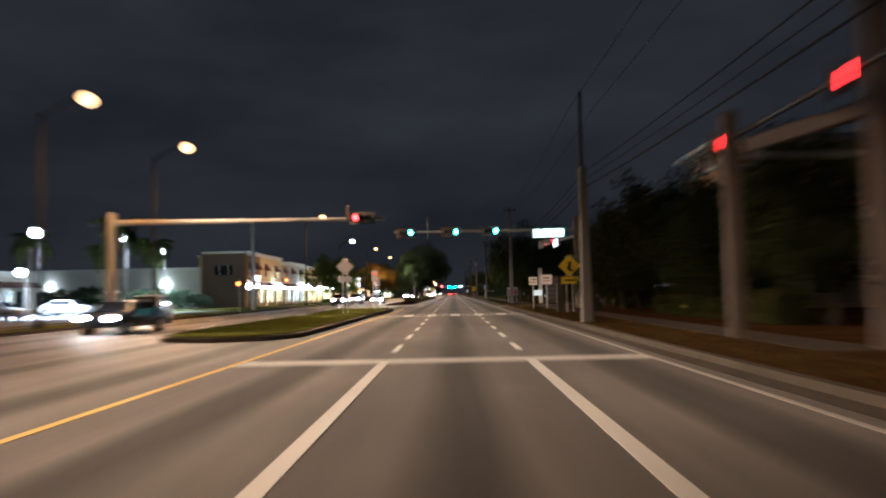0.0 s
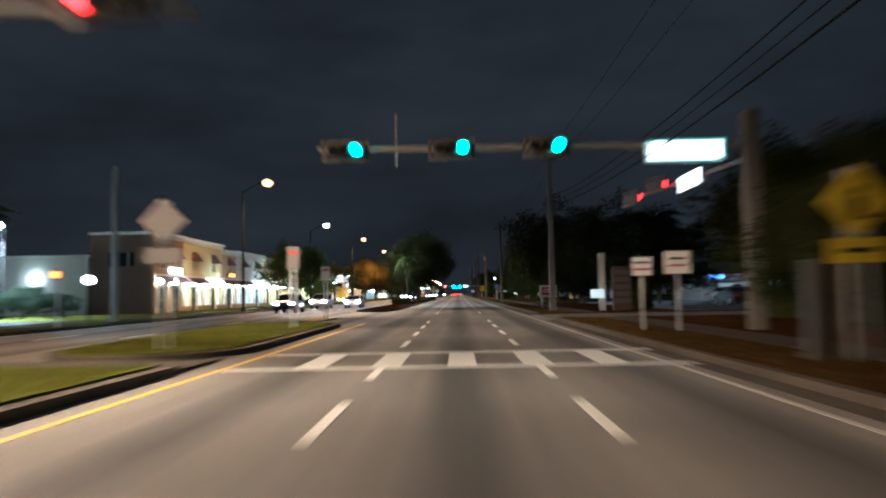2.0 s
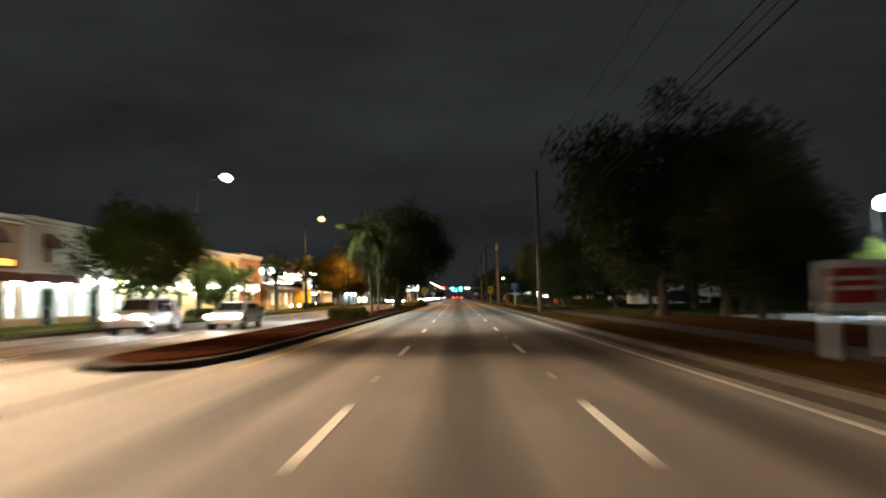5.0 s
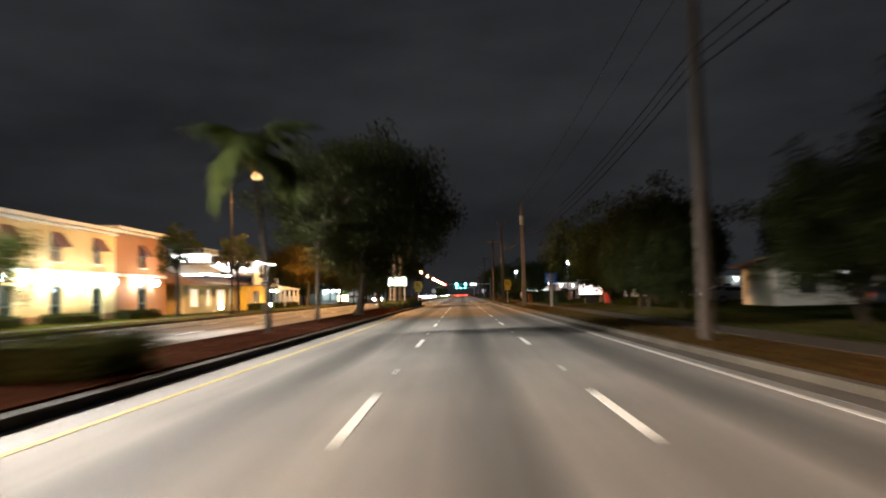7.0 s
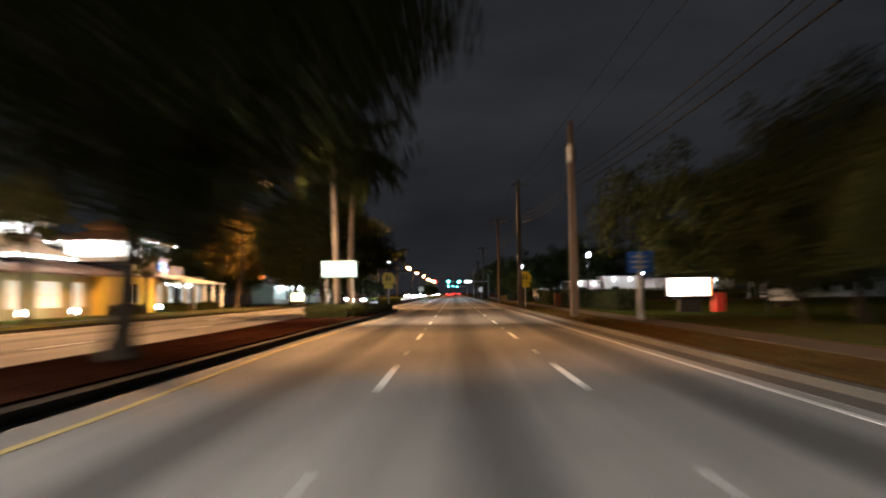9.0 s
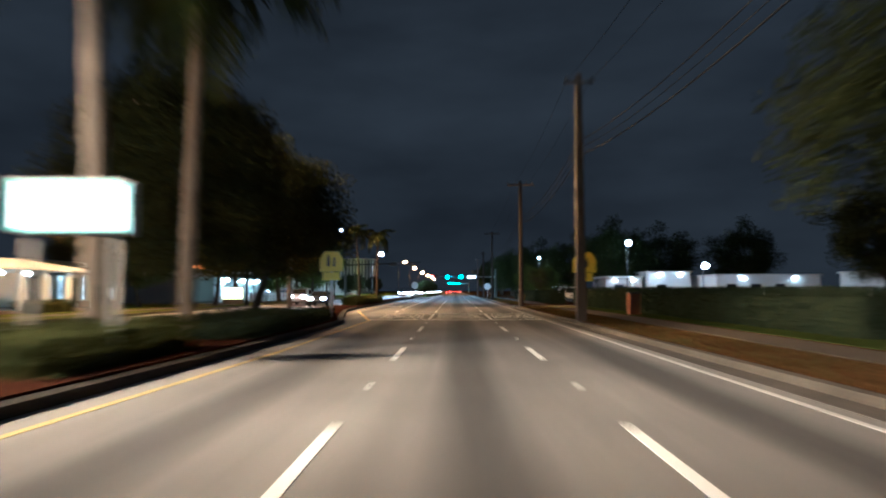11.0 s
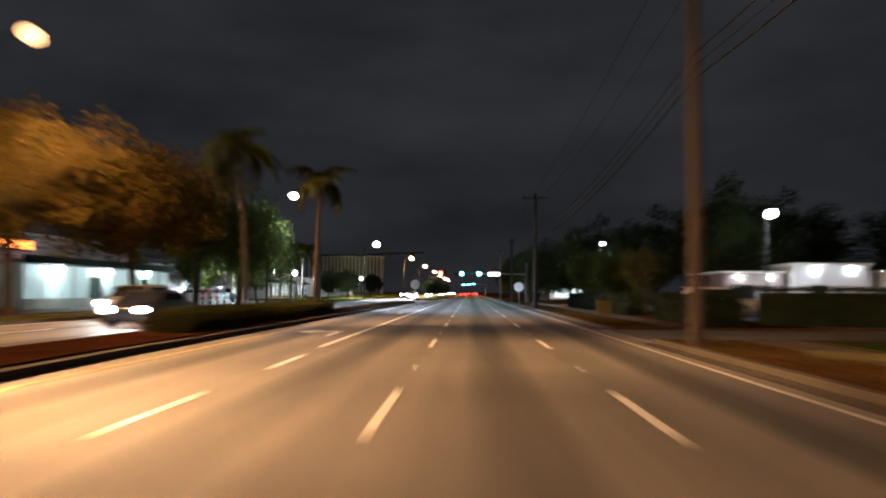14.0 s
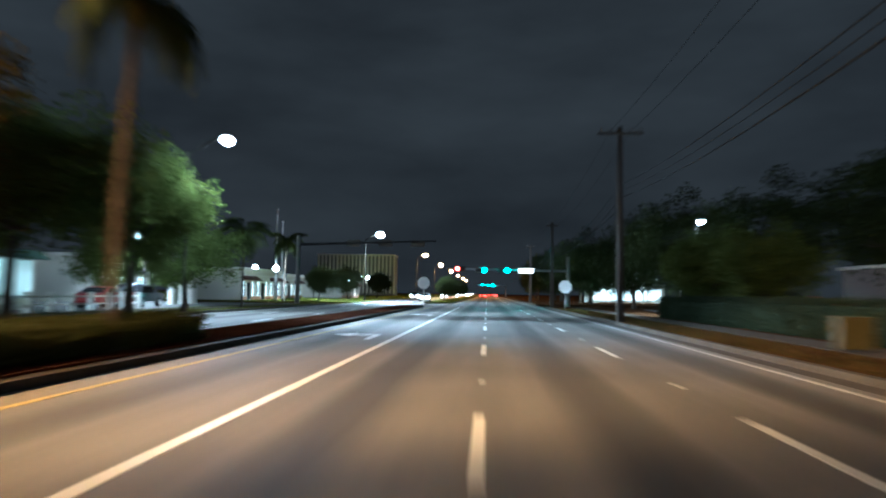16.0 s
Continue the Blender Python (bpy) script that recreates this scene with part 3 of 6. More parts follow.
def signal_head(parent, at, lit, turn=0.0, name="signal_head", lamps=None):
    """A horizontal three-light head; lit: which of red, amber, green burns."""
    bm = box(B(), (0, 0, 0), (1.15, 0.22, 0.40), 0.03)
    hd = part(name, bm, HOUSING, parent)
    hd.matrix_basis = pose(*at, 0, 0, turn)
    bp = B()
    for sx, sz, w, h in ((0, 0.29, 1.5, 0.10), (0, -0.29, 1.5, 0.10), (-0.68, 0, 0.12, 0.48), (0.68, 0, 0.12, 0.48)):
        box(bp, (sx, 0.09, sz), (w, 0.02, h))
    plate = part("backplate", bp, HOUSING, hd, "dark backplate round the lights")
    for i, colour in enumerate(("red", "amber", "green")):
        px = (i - 1) * 0.36
        v = B()
        tube(v, (px, -0.10, 0), (px, -0.30, 0), 0.165, 0.165, 16)
        bmesh.ops.delete(v, geom=[f for f in v.faces if f.normal.y < -0.9], context="FACES")
        part("visor", v, HOUSING, hd)
        on = (lamps or {"red": E_RED, "green": E_GREEN}).get(colour) if colour == lit else None
        # burning lenses are enlarged for their glare, far ones most
        part("lens", ball(B(), (px, -0.16, 0), (0.24 if lamps else 0.175) if on else 0.15, 14, (1, 0.5, 1)), on or DARK, hd, ("burning %s lens" % lit) if on else "unlit lens")
    return hd


# far-side signals on a mast arm
mast = thing("traffic_signal_mast", (8.8, 70.6, 0.12), "concrete signal pole with a long arm and three green lights", "traffic signal")
part("pole", box(B(), (0.5, 0, 3.45), (0.50, 0.50, 6.9), 0.05), POLE_AGED, mast)
part("arm", tube(B(), (0.5, 0, 5.85), (-13.2, 0, 5.95), 0.13, 0.07), STEEL, mast)
part("side_arm", tube(B(), (0.5, 0, 5.4), (-0.8, 12, 5.5), 0.11, 0.07), STEEL, mast)
for x in (-3.13 - 0.36, 0.23 - 0.36, 3.22 - 0.36):
    signal_head(mast, (x - 8.8, -0.22, 5.86), "green")
for y in (6.0, 10.0):
    signal_head(mast, (-0.9, y, 5.42), "red", 102)
box_sign = box(B(), (-1.65, -0.2, 5.62), (2.45, 0.2, 0.72), 0.03)
nm = part("street_name_box", box_sign, STEEL, mast)
part("name_panel", box(B(), (-1.65, -0.31, 5.62), (2.37, 0.02, 0.64)), E_SIGN, nm, "glowing white name panel")
for dx, dz, w, h in ((-1.15, 0, 0.07, 0.64), (1.15, 0, 0.07, 0.64), (0, -0.30, 2.23, 0.05), (0, 0.30, 2.23, 0.05)):
    part("panel_rim", box(B(), (-1.65 + dx, -0.326, 5.62 + dz), (w, 0.008, h)), E_TEAL, nm, "teal rim of the name panel")
side_box = part("street_name_box", box(B(), (-0.75, 1.9, 5.0), (0.2, 2.2, 0.6), 0.03), STEEL, mast)
part("name_panel", box(B(), (-0.86, 1.9, 5.0), (0.02, 2.12, 0.52)), E_SIGN, side_box, "glowing white name panel")
part("blade", box(B(), (-10.68, -0.1, 6.2), (0.05, 0.03, 1.7)), STEEL, mast, "thin upright antenna blade")

mast = thing("traffic_signal_mast", (-19.4, 57.0, 0.12), "concrete signal pole with a long arm over the road", "traffic signal")
part("pole", tube(B(), (0, 0, 0), (0, 0, 6.3), 0.30, 0.24, 16), POLE_CONC, mast)
part("arm", tube(B(), (0, 0, 5.7), (15.4, 1.4, 5.75), 0.17, 0.08), POLE_CONC, mast)
signal_head(mast, (14.15, 1.0, 5.78), "red")
part("blade", box(B(), (13.3, 1.0, 6.1), (0.20, 0.04, 0.9)), UTIL_CONC, mast, "thin metal plate above the arm")

mast = thing("traffic_signal_mast", (7.25, 34.6, 0.12), "square concrete signal pole with red lights on an arm", "traffic signal")
part("pole", box(B(), (0, 0, 2.9), (0.38, 0.38, 5.8), 0.04), UTIL_CONC, mast)
part("pole_cap", box(B(), (0, 0, 5.83), (0.42, 0.42, 0.06), 0.01), UTIL_CONC, mast)
part("arm", tube(B(), (0.1, -7, 5.2), (0.1, 3.0, 5.2), 0.07), DARK, mast)
part("cross_arm", tube(B(), (0, 0, 4.7), (6, 0.5, 4.75), 0.07), STEEL, mast)
for y in (-5.2, 1.2):
    signal_head(mast, (0.1, y, 5.2), "red", 62)
mast = thing("concrete_pole", (8.5, 30.0, 0.12), "thick square concrete pole with a pale beam", "pole")
part("shaft", box(B(), (0, 0, 3.6), (0.46, 0.46, 7.2), 0.04), UTIL_CONC, mast)
part("beam", box(B(), (-0.55, 2.1, 4.85), (0.30, 3.9, 0.34), 0.03, 14), UTIL_CONC, mast, "pale concrete beam")

# crossing signal and lamp on the far pavement
s = thing("crossing_signal", (-19.9, 83.7, 0.12), "slim pole with a small glowing orange crossing signal", "crossing signal")
part("pole", tube(B(), (0, 0, 0), (0, 0, 3.0), 0.06, seg=10), STEEL, s)
hd = part("housing", box(B(), (0, -0.12, 2.6), (0.42, 0.22, 0.42), 0.03), DARK, s)
part("lens", box(B(), (0, -0.24, 2.6), (0.34, 0.02, 0.32)), E_LEDO, hd, "glowing orange lens")
s = thing("globe_lamp", (-19.8, 86.6, 0.12), "short post lamp with a glowing white globe", "lamp post")
part("pole", tube(B(), (0, 0, 0), (0, 0, 2.2), 0.05, seg=10), LAMP_POLE, s)
part("globe", ball(B(), (0, 0, 2.4), 0.24, 14), E_WALL, s)
s = thing("plain_pole", (-20.7, 91.5, 0.12), "tall plain concrete pole beside the far pavement", "pole")
part("shaft", tube(B(), (0, 0, 0), (0, 0, 9.3), 0.22, 0.15, 12), POLE_CONC, s)
part("cap", tube(B(), (0, 0, 9.3), (0, 0, 9.42), 0.15, 0.12, 12), STEEL, s)

# far signals
mast = thing("traffic_signal_mast", (8.5, 352, -0.06), "far signal pole with green lights over the road", "traffic signal")
part("pole", tube(B(), (0, 0, 0), (0, 0, 6.2), 0.28, 0.2, 14), POLE_CONC, mast)
part("arm", tube(B(), (0, 0, 4.4), (-15, 0, 4.6), 0.13, 0.07), STEEL, mast)
FAR = {"red": E_RED_FAR, "green": E_GREEN_FAR}
signal_head(mast, (-10.65, -0.3, 4.42), "green", lamps=FAR)
signal_head(mast, (-7.9, -0.3, 4.42), "green", lamps=FAR)
signal_head(mast, (-13.3, -0.3, 4.55), "red", lamps=FAR)
nb = part("street_name_box", box(B(), (-5.2, -0.2, 4.4), (1.9, 0.2, 0.62), 0.03), STEEL, mast)
part("name_panel", box(B(), (-5.2, -0.31, 4.4), (1.82, 0.02, 0.54)), E_SIGN, nb, "glowing white name panel")
mast = thing("traffic_signal_mast", (8.5, 655, -0.06), "very far signal pole with green lights over the road", "traffic signal")
part("pole", tube(B(), (0, 0, 0), (0, 0, 6.6), 0.28, 0.2, 14), POLE_CONC, mast)
part("arm", tube(B(), (0, 0, 6.0), (-15, 0, 6.2), 0.13, 0.07), STEEL, mast)
for dx in (-12.6, -9.8, -6.9):
    signal_head(mast, (dx, -0.3, 6.05), "green", lamps=FAR)
arm2 = thing("traffic_signal_mast", (-22.0, 339, 0.12), "dark far signal arm spanning the other carriageway", "traffic signal")
part("pole", tube(B(), (0, 0, 0), (0, 0, 7.4), 0.28, 0.2, 14), POLE_CONC, arm2)
part("arm", tube(B(), (0, 0, 6.4), (15, 0, 6.9), 0.15, 0.08), DARK, arm2)
for x in (6.0, 9.5, 13.0):
    signal_head(arm2, (x, 0.25, 6.62), "none", 180)

# ---- utility poles and cables ----
POLES = [(5.35, 45.5, 6.35, 1), (6.5, 98.3, 10.8, 1), (5.95, 147.8, 10.5, 0), (5.85, 201.5, 10.2, 2), (5.1, 224.3, 10.6, 1), (5.15, 253.2, 10.3, 3), (4.98, 296.4, 9.6, 3), (5.4, 339.0, 9.0, 1), (5.6, 382, 9.5, 1)]
tops = []
for x, y, h, kind in POLES:
    wood = kind in (0, 3)
    pole = thing("utility_pole", (x + 0.0, y, 0.12), "%s utility pole carrying overhead cables" % ("round wooden" if wood else "square tapered concrete"), "utility pole", "utility poles")
    if wood:
        part("shaft", tube(B(), (0, 0, 0), (0, 0, h), 0.19, 0.12, 14), POLE_WOOD if kind == 0 else DARK_WOOD, pole)
    else:
        s = tube(B(), (0, 0, 0), (0, 0, h), 0.29, 0.17, 4)
        bmesh.ops.rotate(s, verts=s.verts, cent=(0, 0, 0), matrix=Matrix.Rotation(radians(45), 3, "Z"))
        part("shaft", s, POLE_CONC if y < 120 else UTIL_CONC, pole)
    if kind in (1, 3) and y > 50:
        part("crossarm", box(B(), (0, -0.15, h - 0.35), (2.2 if kind == 3 else 1.3, 0.09, 0.12), 0.01), POLE_WOOD, pole)
        for ix in (-0.95, -0.45, 0.45, 0.95) if kind == 3 else (-0.55, 0.55):
            part("insulator", tube(B(), (ix, -0.15, h - 0.29), (ix, -0.15, h - 0.08), 0.05, 0.03, 8), CAB, pole)
    if kind == 2:
        part("transformer", tube(B(), (-0.05, -0.38, h - 2.2), (-0.05, -0.38, h - 1.35), 0.22, 0.22, 14), CAB, pole, "grey transformer can")
    if kind == 1 and 50 < y < 120:
        part("bracket", box(B(), (0.35, 0, h - 2.1), (0.8, 0.08, 0.08)), STEEL, pole)
        part("bracket", box(B(), (0.30, 0, h - 4.2), (0.5, 0.3, 0.06)), DARK, pole)
    tops.append((x, y, h if y > 50 else 9.0))
    if y < 50:
        part("extension", tube(B(), (0.0, 0.30, h - 1.2), (0.05, 0.30, 9.6), 0.08, 0.06, 10), DARK_WOOD, pole, "slim dark wooden extension")


def cable(name, pts, r, label):
    cu = bpy.data.curves.new(name, "CURVE")
    cu.dimensions, cu.bevel_depth, cu.bevel_resolution = "3D", r, 1
    sp = cu.splines.new("POLY")
    sp.points.add(len(pts) - 1)
    for p, q in zip(sp.points, pts):
        p.co = (*q, 1)
    cu.materials.append(CABLE)
    ob = new(name, cu)
    me = bpy.data.meshes.new_from_object(ob.evaluated_get(bpy.context.evaluated_depsgraph_get()))
    bpy.data.objects.remove(ob)
    return tagged(new(name, me), label, "cable", "overhead cables")


for dx, dz, r in ((-0.5, -0.25, 0.009), (0.5, -0.25, 0.009), (0.0, -2.9, 0.016), (0.05, -3.5, 0.022), (0.02, -3.2, 0.012)):
    run = [(5.3, -30.0, 9.0 + dz)]
    ends = [(4.9, -30.0, 9.0)] + tops + [(5.6, 520, 9)]
    pts = []
    for (x0, y0, h0), (x1, y1, h1) in zip(ends, ends[1:]):
        for k in range(10):
            u = k / 10
            sag = (0.9 if dz < -1 else 0.6) * 4 * u * (1 - u) * min(1.0, (y1 - y0) / 45)
            pts.append((x0 + (x1 - x0) * u + dx, y0 + (y1 - y0) * u, h0 + (h1 - h0) * u + 0.12 + dz - sag))
    cable("overhead_cable", pts, r, "black overhead cable sagging between utility poles")
# far crossing cables near the last lights
cable("overhead_cable", [(5.4 + 3 * u, 300 + 50 * u, 5.9 + 2.2 * u * u) for u in [k / 10 for k in range(11)]], 0.03, "black overhead cable running down to a pole")

for x, y, h in ((-34.0, 372.0, 13.8), (-36.5, 384.0, 13.0)):
    pole = thing("flood_pole", (x, y, 0.12), "tall plain steel pole far beside the road", "pole", "tall poles")
    part("shaft", tube(B(), (0, 0, 0), (0, 0, h), 0.24, 0.12, 12), STEEL, pole)
    part("cap", tube(B(), (0, 0, h), (0, 0, h + 0.25), 0.2, 0.2, 10), STEEL, pole)

# ---- signs ----


def post_sign(at, face, w, h, material, label, z, posts=(0.0,), shape="rect", turn=0.0, base=0.12, post_r=0.03, name="road_sign", back=None):
    s = thing(name, (at[0], at[1], base), label, "road sign", turn=turn)
    for px in posts:
        part("post", tube(B(), (px, 0.03, 0), (px, 0.03, z + h * 0.45), post_r, seg=8), STEEL, s)
    bm = B()
    if shape == "diamond":
        prism(bm, [(0, -h / 2), (w / 2, 0), (0, h / 2), (-w / 2, 0)], -0.006, 0.006)
    elif shape == "oct":
        k = 0.207
        prism(bm, [(w * a, h * c) for a, c in ((-k, -.5), (k, -.5), (.5, -k), (.5, k), (k, .5), (-k, .5), (-.5, k), (-.5, -k))], -0.006, 0.006)
    elif shape == "shield":
        prism(bm, [(-w / 2, -h / 2), (w / 2, -h / 2), (w / 2, h * 0.12), (w * 0.28, h * 0.5), (-w * 0.28, h * 0.5), (-w / 2, h * 0.12)], -0.006, 0.006)
    else:
        prism(bm, [(-w / 2, -h / 2), (w / 2, -h / 2), (w / 2, h / 2), (-w / 2, h / 2)], -0.006, 0.006)
    bmesh.ops.rotate(bm, verts=bm.verts, cent=(0, 0, 0), matrix=Matrix.Rotation(radians(90), 3, "X"))
    bmesh.ops.translate(bm, verts=bm.verts, vec=(0, -0.03, z))
    return s, part("panel", bm, material, s)


def bars(parent, cx, y, z, w, h, rows, material=None, fill=0.8):
    """Rows of plain bars for writing that cannot be read."""
    for r in range(rows):
        zz = z + h * (0.5 - (r + 0.5) / rows)
        ww = w * random.uniform(0.6, 0.95)
        part("print", box(B(), (cx, y, zz), (ww, 0.004, h / rows * 0.45)), material or BLACKP, parent)


s, p = post_sign((7.05, 60.5), 0, 1.35, 1.35, SIGN_Y, "yellow diamond warning sign with a black symbol on a post", 2.80, (-0.18, 0.18), "diamond", post_r=0.05)
part("symbol", ball(B(), (0.02, -0.045, 2.98), 0.10, 10, (1, 0.05, 1)), BLACKP, s)
part("symbol", box(B(), (0.0, -0.04, 2.70), (0.22, 0.008, 0.34), 0.0, 0), BLACKP, s)
part("symbol", box(B(), (0.14, -0.04, 2.52), (0.30, 0.008, 0.09), 0.0, 0), BLACKP, s)
part("plate", box(B(), (0, -0.03, 1.93), (1.05, 0.012, 0.44)), SIGN_Y, s, "yellow arrow plate below")
part("arrow", box(B(), (0, -0.042, 1.93), (0.6, 0.006, 0.09)), BLACKP, s)
for at, z, sw, sh in (((6.05, 71.8), 2.08, 0.64, 0.6), ((6.95, 70.9), 2.16, 0.84, 0.72)):
    s, p = post_sign(at, 0, sw, sh, WHITE, "white rectangular road sign with red and black print", z, (0,), post_r=0.05)
    part("print", box(B(), (0, -0.04, z + 0.12), (0.5, 0.004, 0.07)), BLACKP, s)
    part("print", box(B(), (0, -0.04, z - 0.10), (0.56, 0.004, 0.06)), SIGN_R, s)
s, p = post_sign((-7.45, 65.9), 0, 1.2, 1.2, DULL, "bare metal back of a diamond road sign on the median", 3.22, (-0.15, 0.15), "diamond", base=0.18)
part("plate", box(B(), (0, -0.03, 2.34), (0.95, 0.012, 0.38)), DULL, s)
for at, z, sw, sh, base, face, tone in (((-6.53, 76.5), 2.8, 0.5, 0.9, 0.15, DULL, "dull grey"), ((-7.75, 90.5), 2.7, 0.5, 0.8, 0.04, WHITE, "white")):
    s, p = post_sign(at, 0, sw, sh, face, "tall narrow %s road sign with red print on the median" % tone, z, (-0.1, 0.1), base=base, post_r=0.04)
    part("print", box(B(), (0, -0.04, z + 0.2), (0.34, 0.004, 0.12)), SIGN_R, s)
for at, base in (((-6.05, 227.3), 0.18), ((5.86, 227.8), 0.12)):
    s, p = post_sign(at, 0, 1.1, 0.95, SIGN_Y, "yellow school warning sign with a plate below", 2.62, (0,), "shield", base=base, post_r=0.06)
    part("plate", box(B(), (0, -0.03, 1.93), (0.8, 0.012, 0.38)), SIGN_Y, s)
    part("symbol", box(B(), (-0.14, -0.042, 2.6), (0.13, 0.006, 0.42)), BLACKP, s)
    part("symbol", ball(B(), (-0.14, -0.042, 2.88), 0.06, 8, (1, 0.1, 1)), BLACKP, s)
    part("symbol", box(B(), (0.12, -0.042, 2.55), (0.11, 0.006, 0.32)), BLACKP, s)
    part("symbol", ball(B(), (0.12, -0.042, 2.77), 0.05, 8, (1, 0.1, 1)), BLACKP, s)
s, p = post_sign((5.75, 329), 0, 1.15, 1.15, WHITE, "white octagonal sign on a post beside the road", 2.05, (0,), "oct", post_r=0.05)
s, p = post_sign((-8.1, 337), 0, 1.2, 1.2, WHITE, "white octagonal sign on the end of the median", 2.3, (0,), "oct", base=0.18, post_r=0.05)
s, p = post_sign((7.85, 195.9), 0, 1.05, 0.95, SIGN_B, "blue sign with white print on a pale post", 2.55, (0,), post_r=0.12)
for z, w in ((2.80, 0.62), (2.57, 0.74), (2.34, 0.60)):
    part("print", box(B(), (0, -0.04, z), (w, 0.004, 0.085)), WHITE, s)
for at in ((9.3, 232.5), (16.5, 245.0)):
    s = thing("brick_pillar", (*at, 0.12), "short reddish brick pillar at the end of the hedge", "pillar", "brick pillars")
    part("shaft", box(B(), (0, 0, 0.56), (0.56, 0.56, 1.12), 0.02), BRICK, s)
    part("cap", box(B(), (0, 0, 1.17), (0.66, 0.66, 0.10), 0.02), CONCRETE, s)

# yellow painted kerb at the driveway and wet patches in the gutter
s = thing("painted_kerb", (7.7, 249.3, 0.12), "short kerb painted yellow beside a driveway", "kerb", turn=-38)
part("kerb_block", box(B(), (0, 0, 0.07), (3.0, 0.18, 0.16), 0.03), YBOX, s)
WET = mat("wet_asphalt", (0.02, 0.02, 0.02), 0.05, vary=0.2, bump=0.02, spec=0.8)
for y, l in ((169.4, 0.7), (218.2, 1.3), (234.2, 1.1), (247.6, 1.5)):
    s = thing("gutter_puddle", (4.57, y, 0.006), "thin puddle of water in the gutter", "puddle", "puddles")
    part("water", prism(B(), [(0.16 * math.cos(k * math.pi / 8) * (1 + 0.15 * math.sin(3 * k)), l * math.sin(k * math.pi / 8)) for k in range(16)], 0.0, 0.006), WET, s)

# lit monument sign on the median
s = thing("median_sign", (-6.95, 205.6, 0.18), "glowing white lightbox sign with teal print on two posts", "sign")
for px in (-0.75, 0.75):
    part("post", box(B(), (px, 0, 1.2), (0.12, 0.12, 2.4), 0.01), POLE_CONC, s)
bx = part("cabinet", box(B(), (0, 0, 2.72), (2.05, 0.3, 1.0), 0.05), CAB, s)
part("face", box(B(), (0, -0.16, 2.72), (1.94, 0.02, 0.88)), E_SIGN, bx, "glowing white face")
for z, w in ((2.87, 1.2), (2.57, 1.4)):
    part("print", box(B(), (0, -0.175, z), (w, 0.008, 0.17)), E_TEAL, bx)
for z in (2.30, 3.14):
    part("border", box(B(), (0, -0.175, z), (1.94, 0.008, 0.06)), E_TEAL, bx)
for px in (-0.94, 0.94):
    part("border", box(B(), (px, -0.175, 2.72), (0.06, 0.008, 0.78)), E_TEAL, bx)

# message board on the right
s = thing("message_board", (13.1, 205.9, 0.14), "bright electronic message board on a red base", "sign")
part("base", box(B(), (0.1, 0.1, 0.42), (1.3, 0.3, 0.84), 0.04), DARK, s)
part("pier", box(B(), (1.75, 0.1, 0.55), (0.6, 0.5, 1.1), 0.04), SIGN_R, s)
bx = part("cabinet", box(B(), (0, 0, 1.45), (2.5, 0.4, 1.15), 0.04), DARK, s)
part("screen_edge", box(B(), (1.12, -0.222, 1.45), (0.10, 0.02, 1.0)), E_LEDO, bx, "orange strip at the side of the screen")
part("screen", box(B(), (0, -0.21, 1.45), (2.36, 0.02, 1.0)), glow("message_screen", (1.0, 0.86, 0.80), 5), bx, "glowing white screen")
s = thing("panel_sign", (17.5, 203.5, 0.14), "tall dark sign frame with pale panels", "sign")
for px in (-0.8, 0.8):
    part("post", box(B(), (px, 0, 1.6), (0.12, 0.12, 3.2)), DARK, s)
for z in (1.0, 2.45):
    part("panel", box(B(), (0, -0.08, z), (1.5, 0.06, 0.75)), WHITE, s, "pale sign panel")

# plaza pylon signs on the right
s = thing("pylon_sign", (9.15, 96.0, 0.12), "pale grey pylon beside a white lightbox sign", "sign")
part("column", box(B(), (0.35, 0.3, 1.9), (0.42, 0.3, 3.8), 0.04), STUC_W, s)
part("lightbox", box(B(), (0.0, 0, 1.12), (0.85, 0.25, 0.55), 0.03), glow("dim_lightbox", (0.9, 1.0, 0.92), 0.55), s)
s = thing("directory_sign", (11.0, 97.2, 0.02), "brown tenant directory sign with pale strips", "sign")
part("frame", box(B(), (0, 0, 1.55), (1.25, 0.35, 2.9), 0.04), SIGN_BR, s)
for k in range(5):
    part("strip", box(B(), (0, -0.19, 0.7 + 0.48 * k), (1.05, 0.03, 0.30)), DULL, s, "pale tenant strip")
s = thing("lot_notice_sign", (7.3, 107.3, 0.12), "white and red notice board on wooden legs", "sign")
for px in (-0.5, 0.5):
    part("leg", box(B(), (px, 0.05, 0.55), (0.1, 0.1, 1.1)), WHITE, s)
part("board", box(B(), (0, 0, 1.35), (1.35, 0.05, 0.95), 0.01), WHITE, s)
part("sheet", box(B(), (0, -0.035, 1.35), (1.05, 0.01, 0.65)), SIGN_R, s)
for z in (1.48, 1.3):
    part("print", box(B(), (0, -0.045, z), (0.8, 0.01, 0.08)), WHITE, s)

# utility boxes by the yellow sign
s = thing("signal_cabinet", (8.35, 60.2, 0.12), "dull green-brown metal traffic signal cabinet with a door", "utility box")
part("body", box(B(), (0, 0, 0.92), (0.80, 0.6, 1.65), 0.03), CAB_D, s)
part("plinth", box(B(), (0, 0, 0.05), (0.92, 0.72, 0.12)), CONCRETE, s)
dr = part("door", box(B(), (0, -0.31, 0.95), (0.68, 0.03, 1.45), 0.01), CAB_D, s)
part("handle", box(B(), (0.26, -0.34, 0.95), (0.04, 0.03, 0.2)), STEEL, dr)
s = thing("utility_pedestal", (6.52, 60.9, 0.12), "slim dull brown utility cabinet beside a sign post", "utility box")
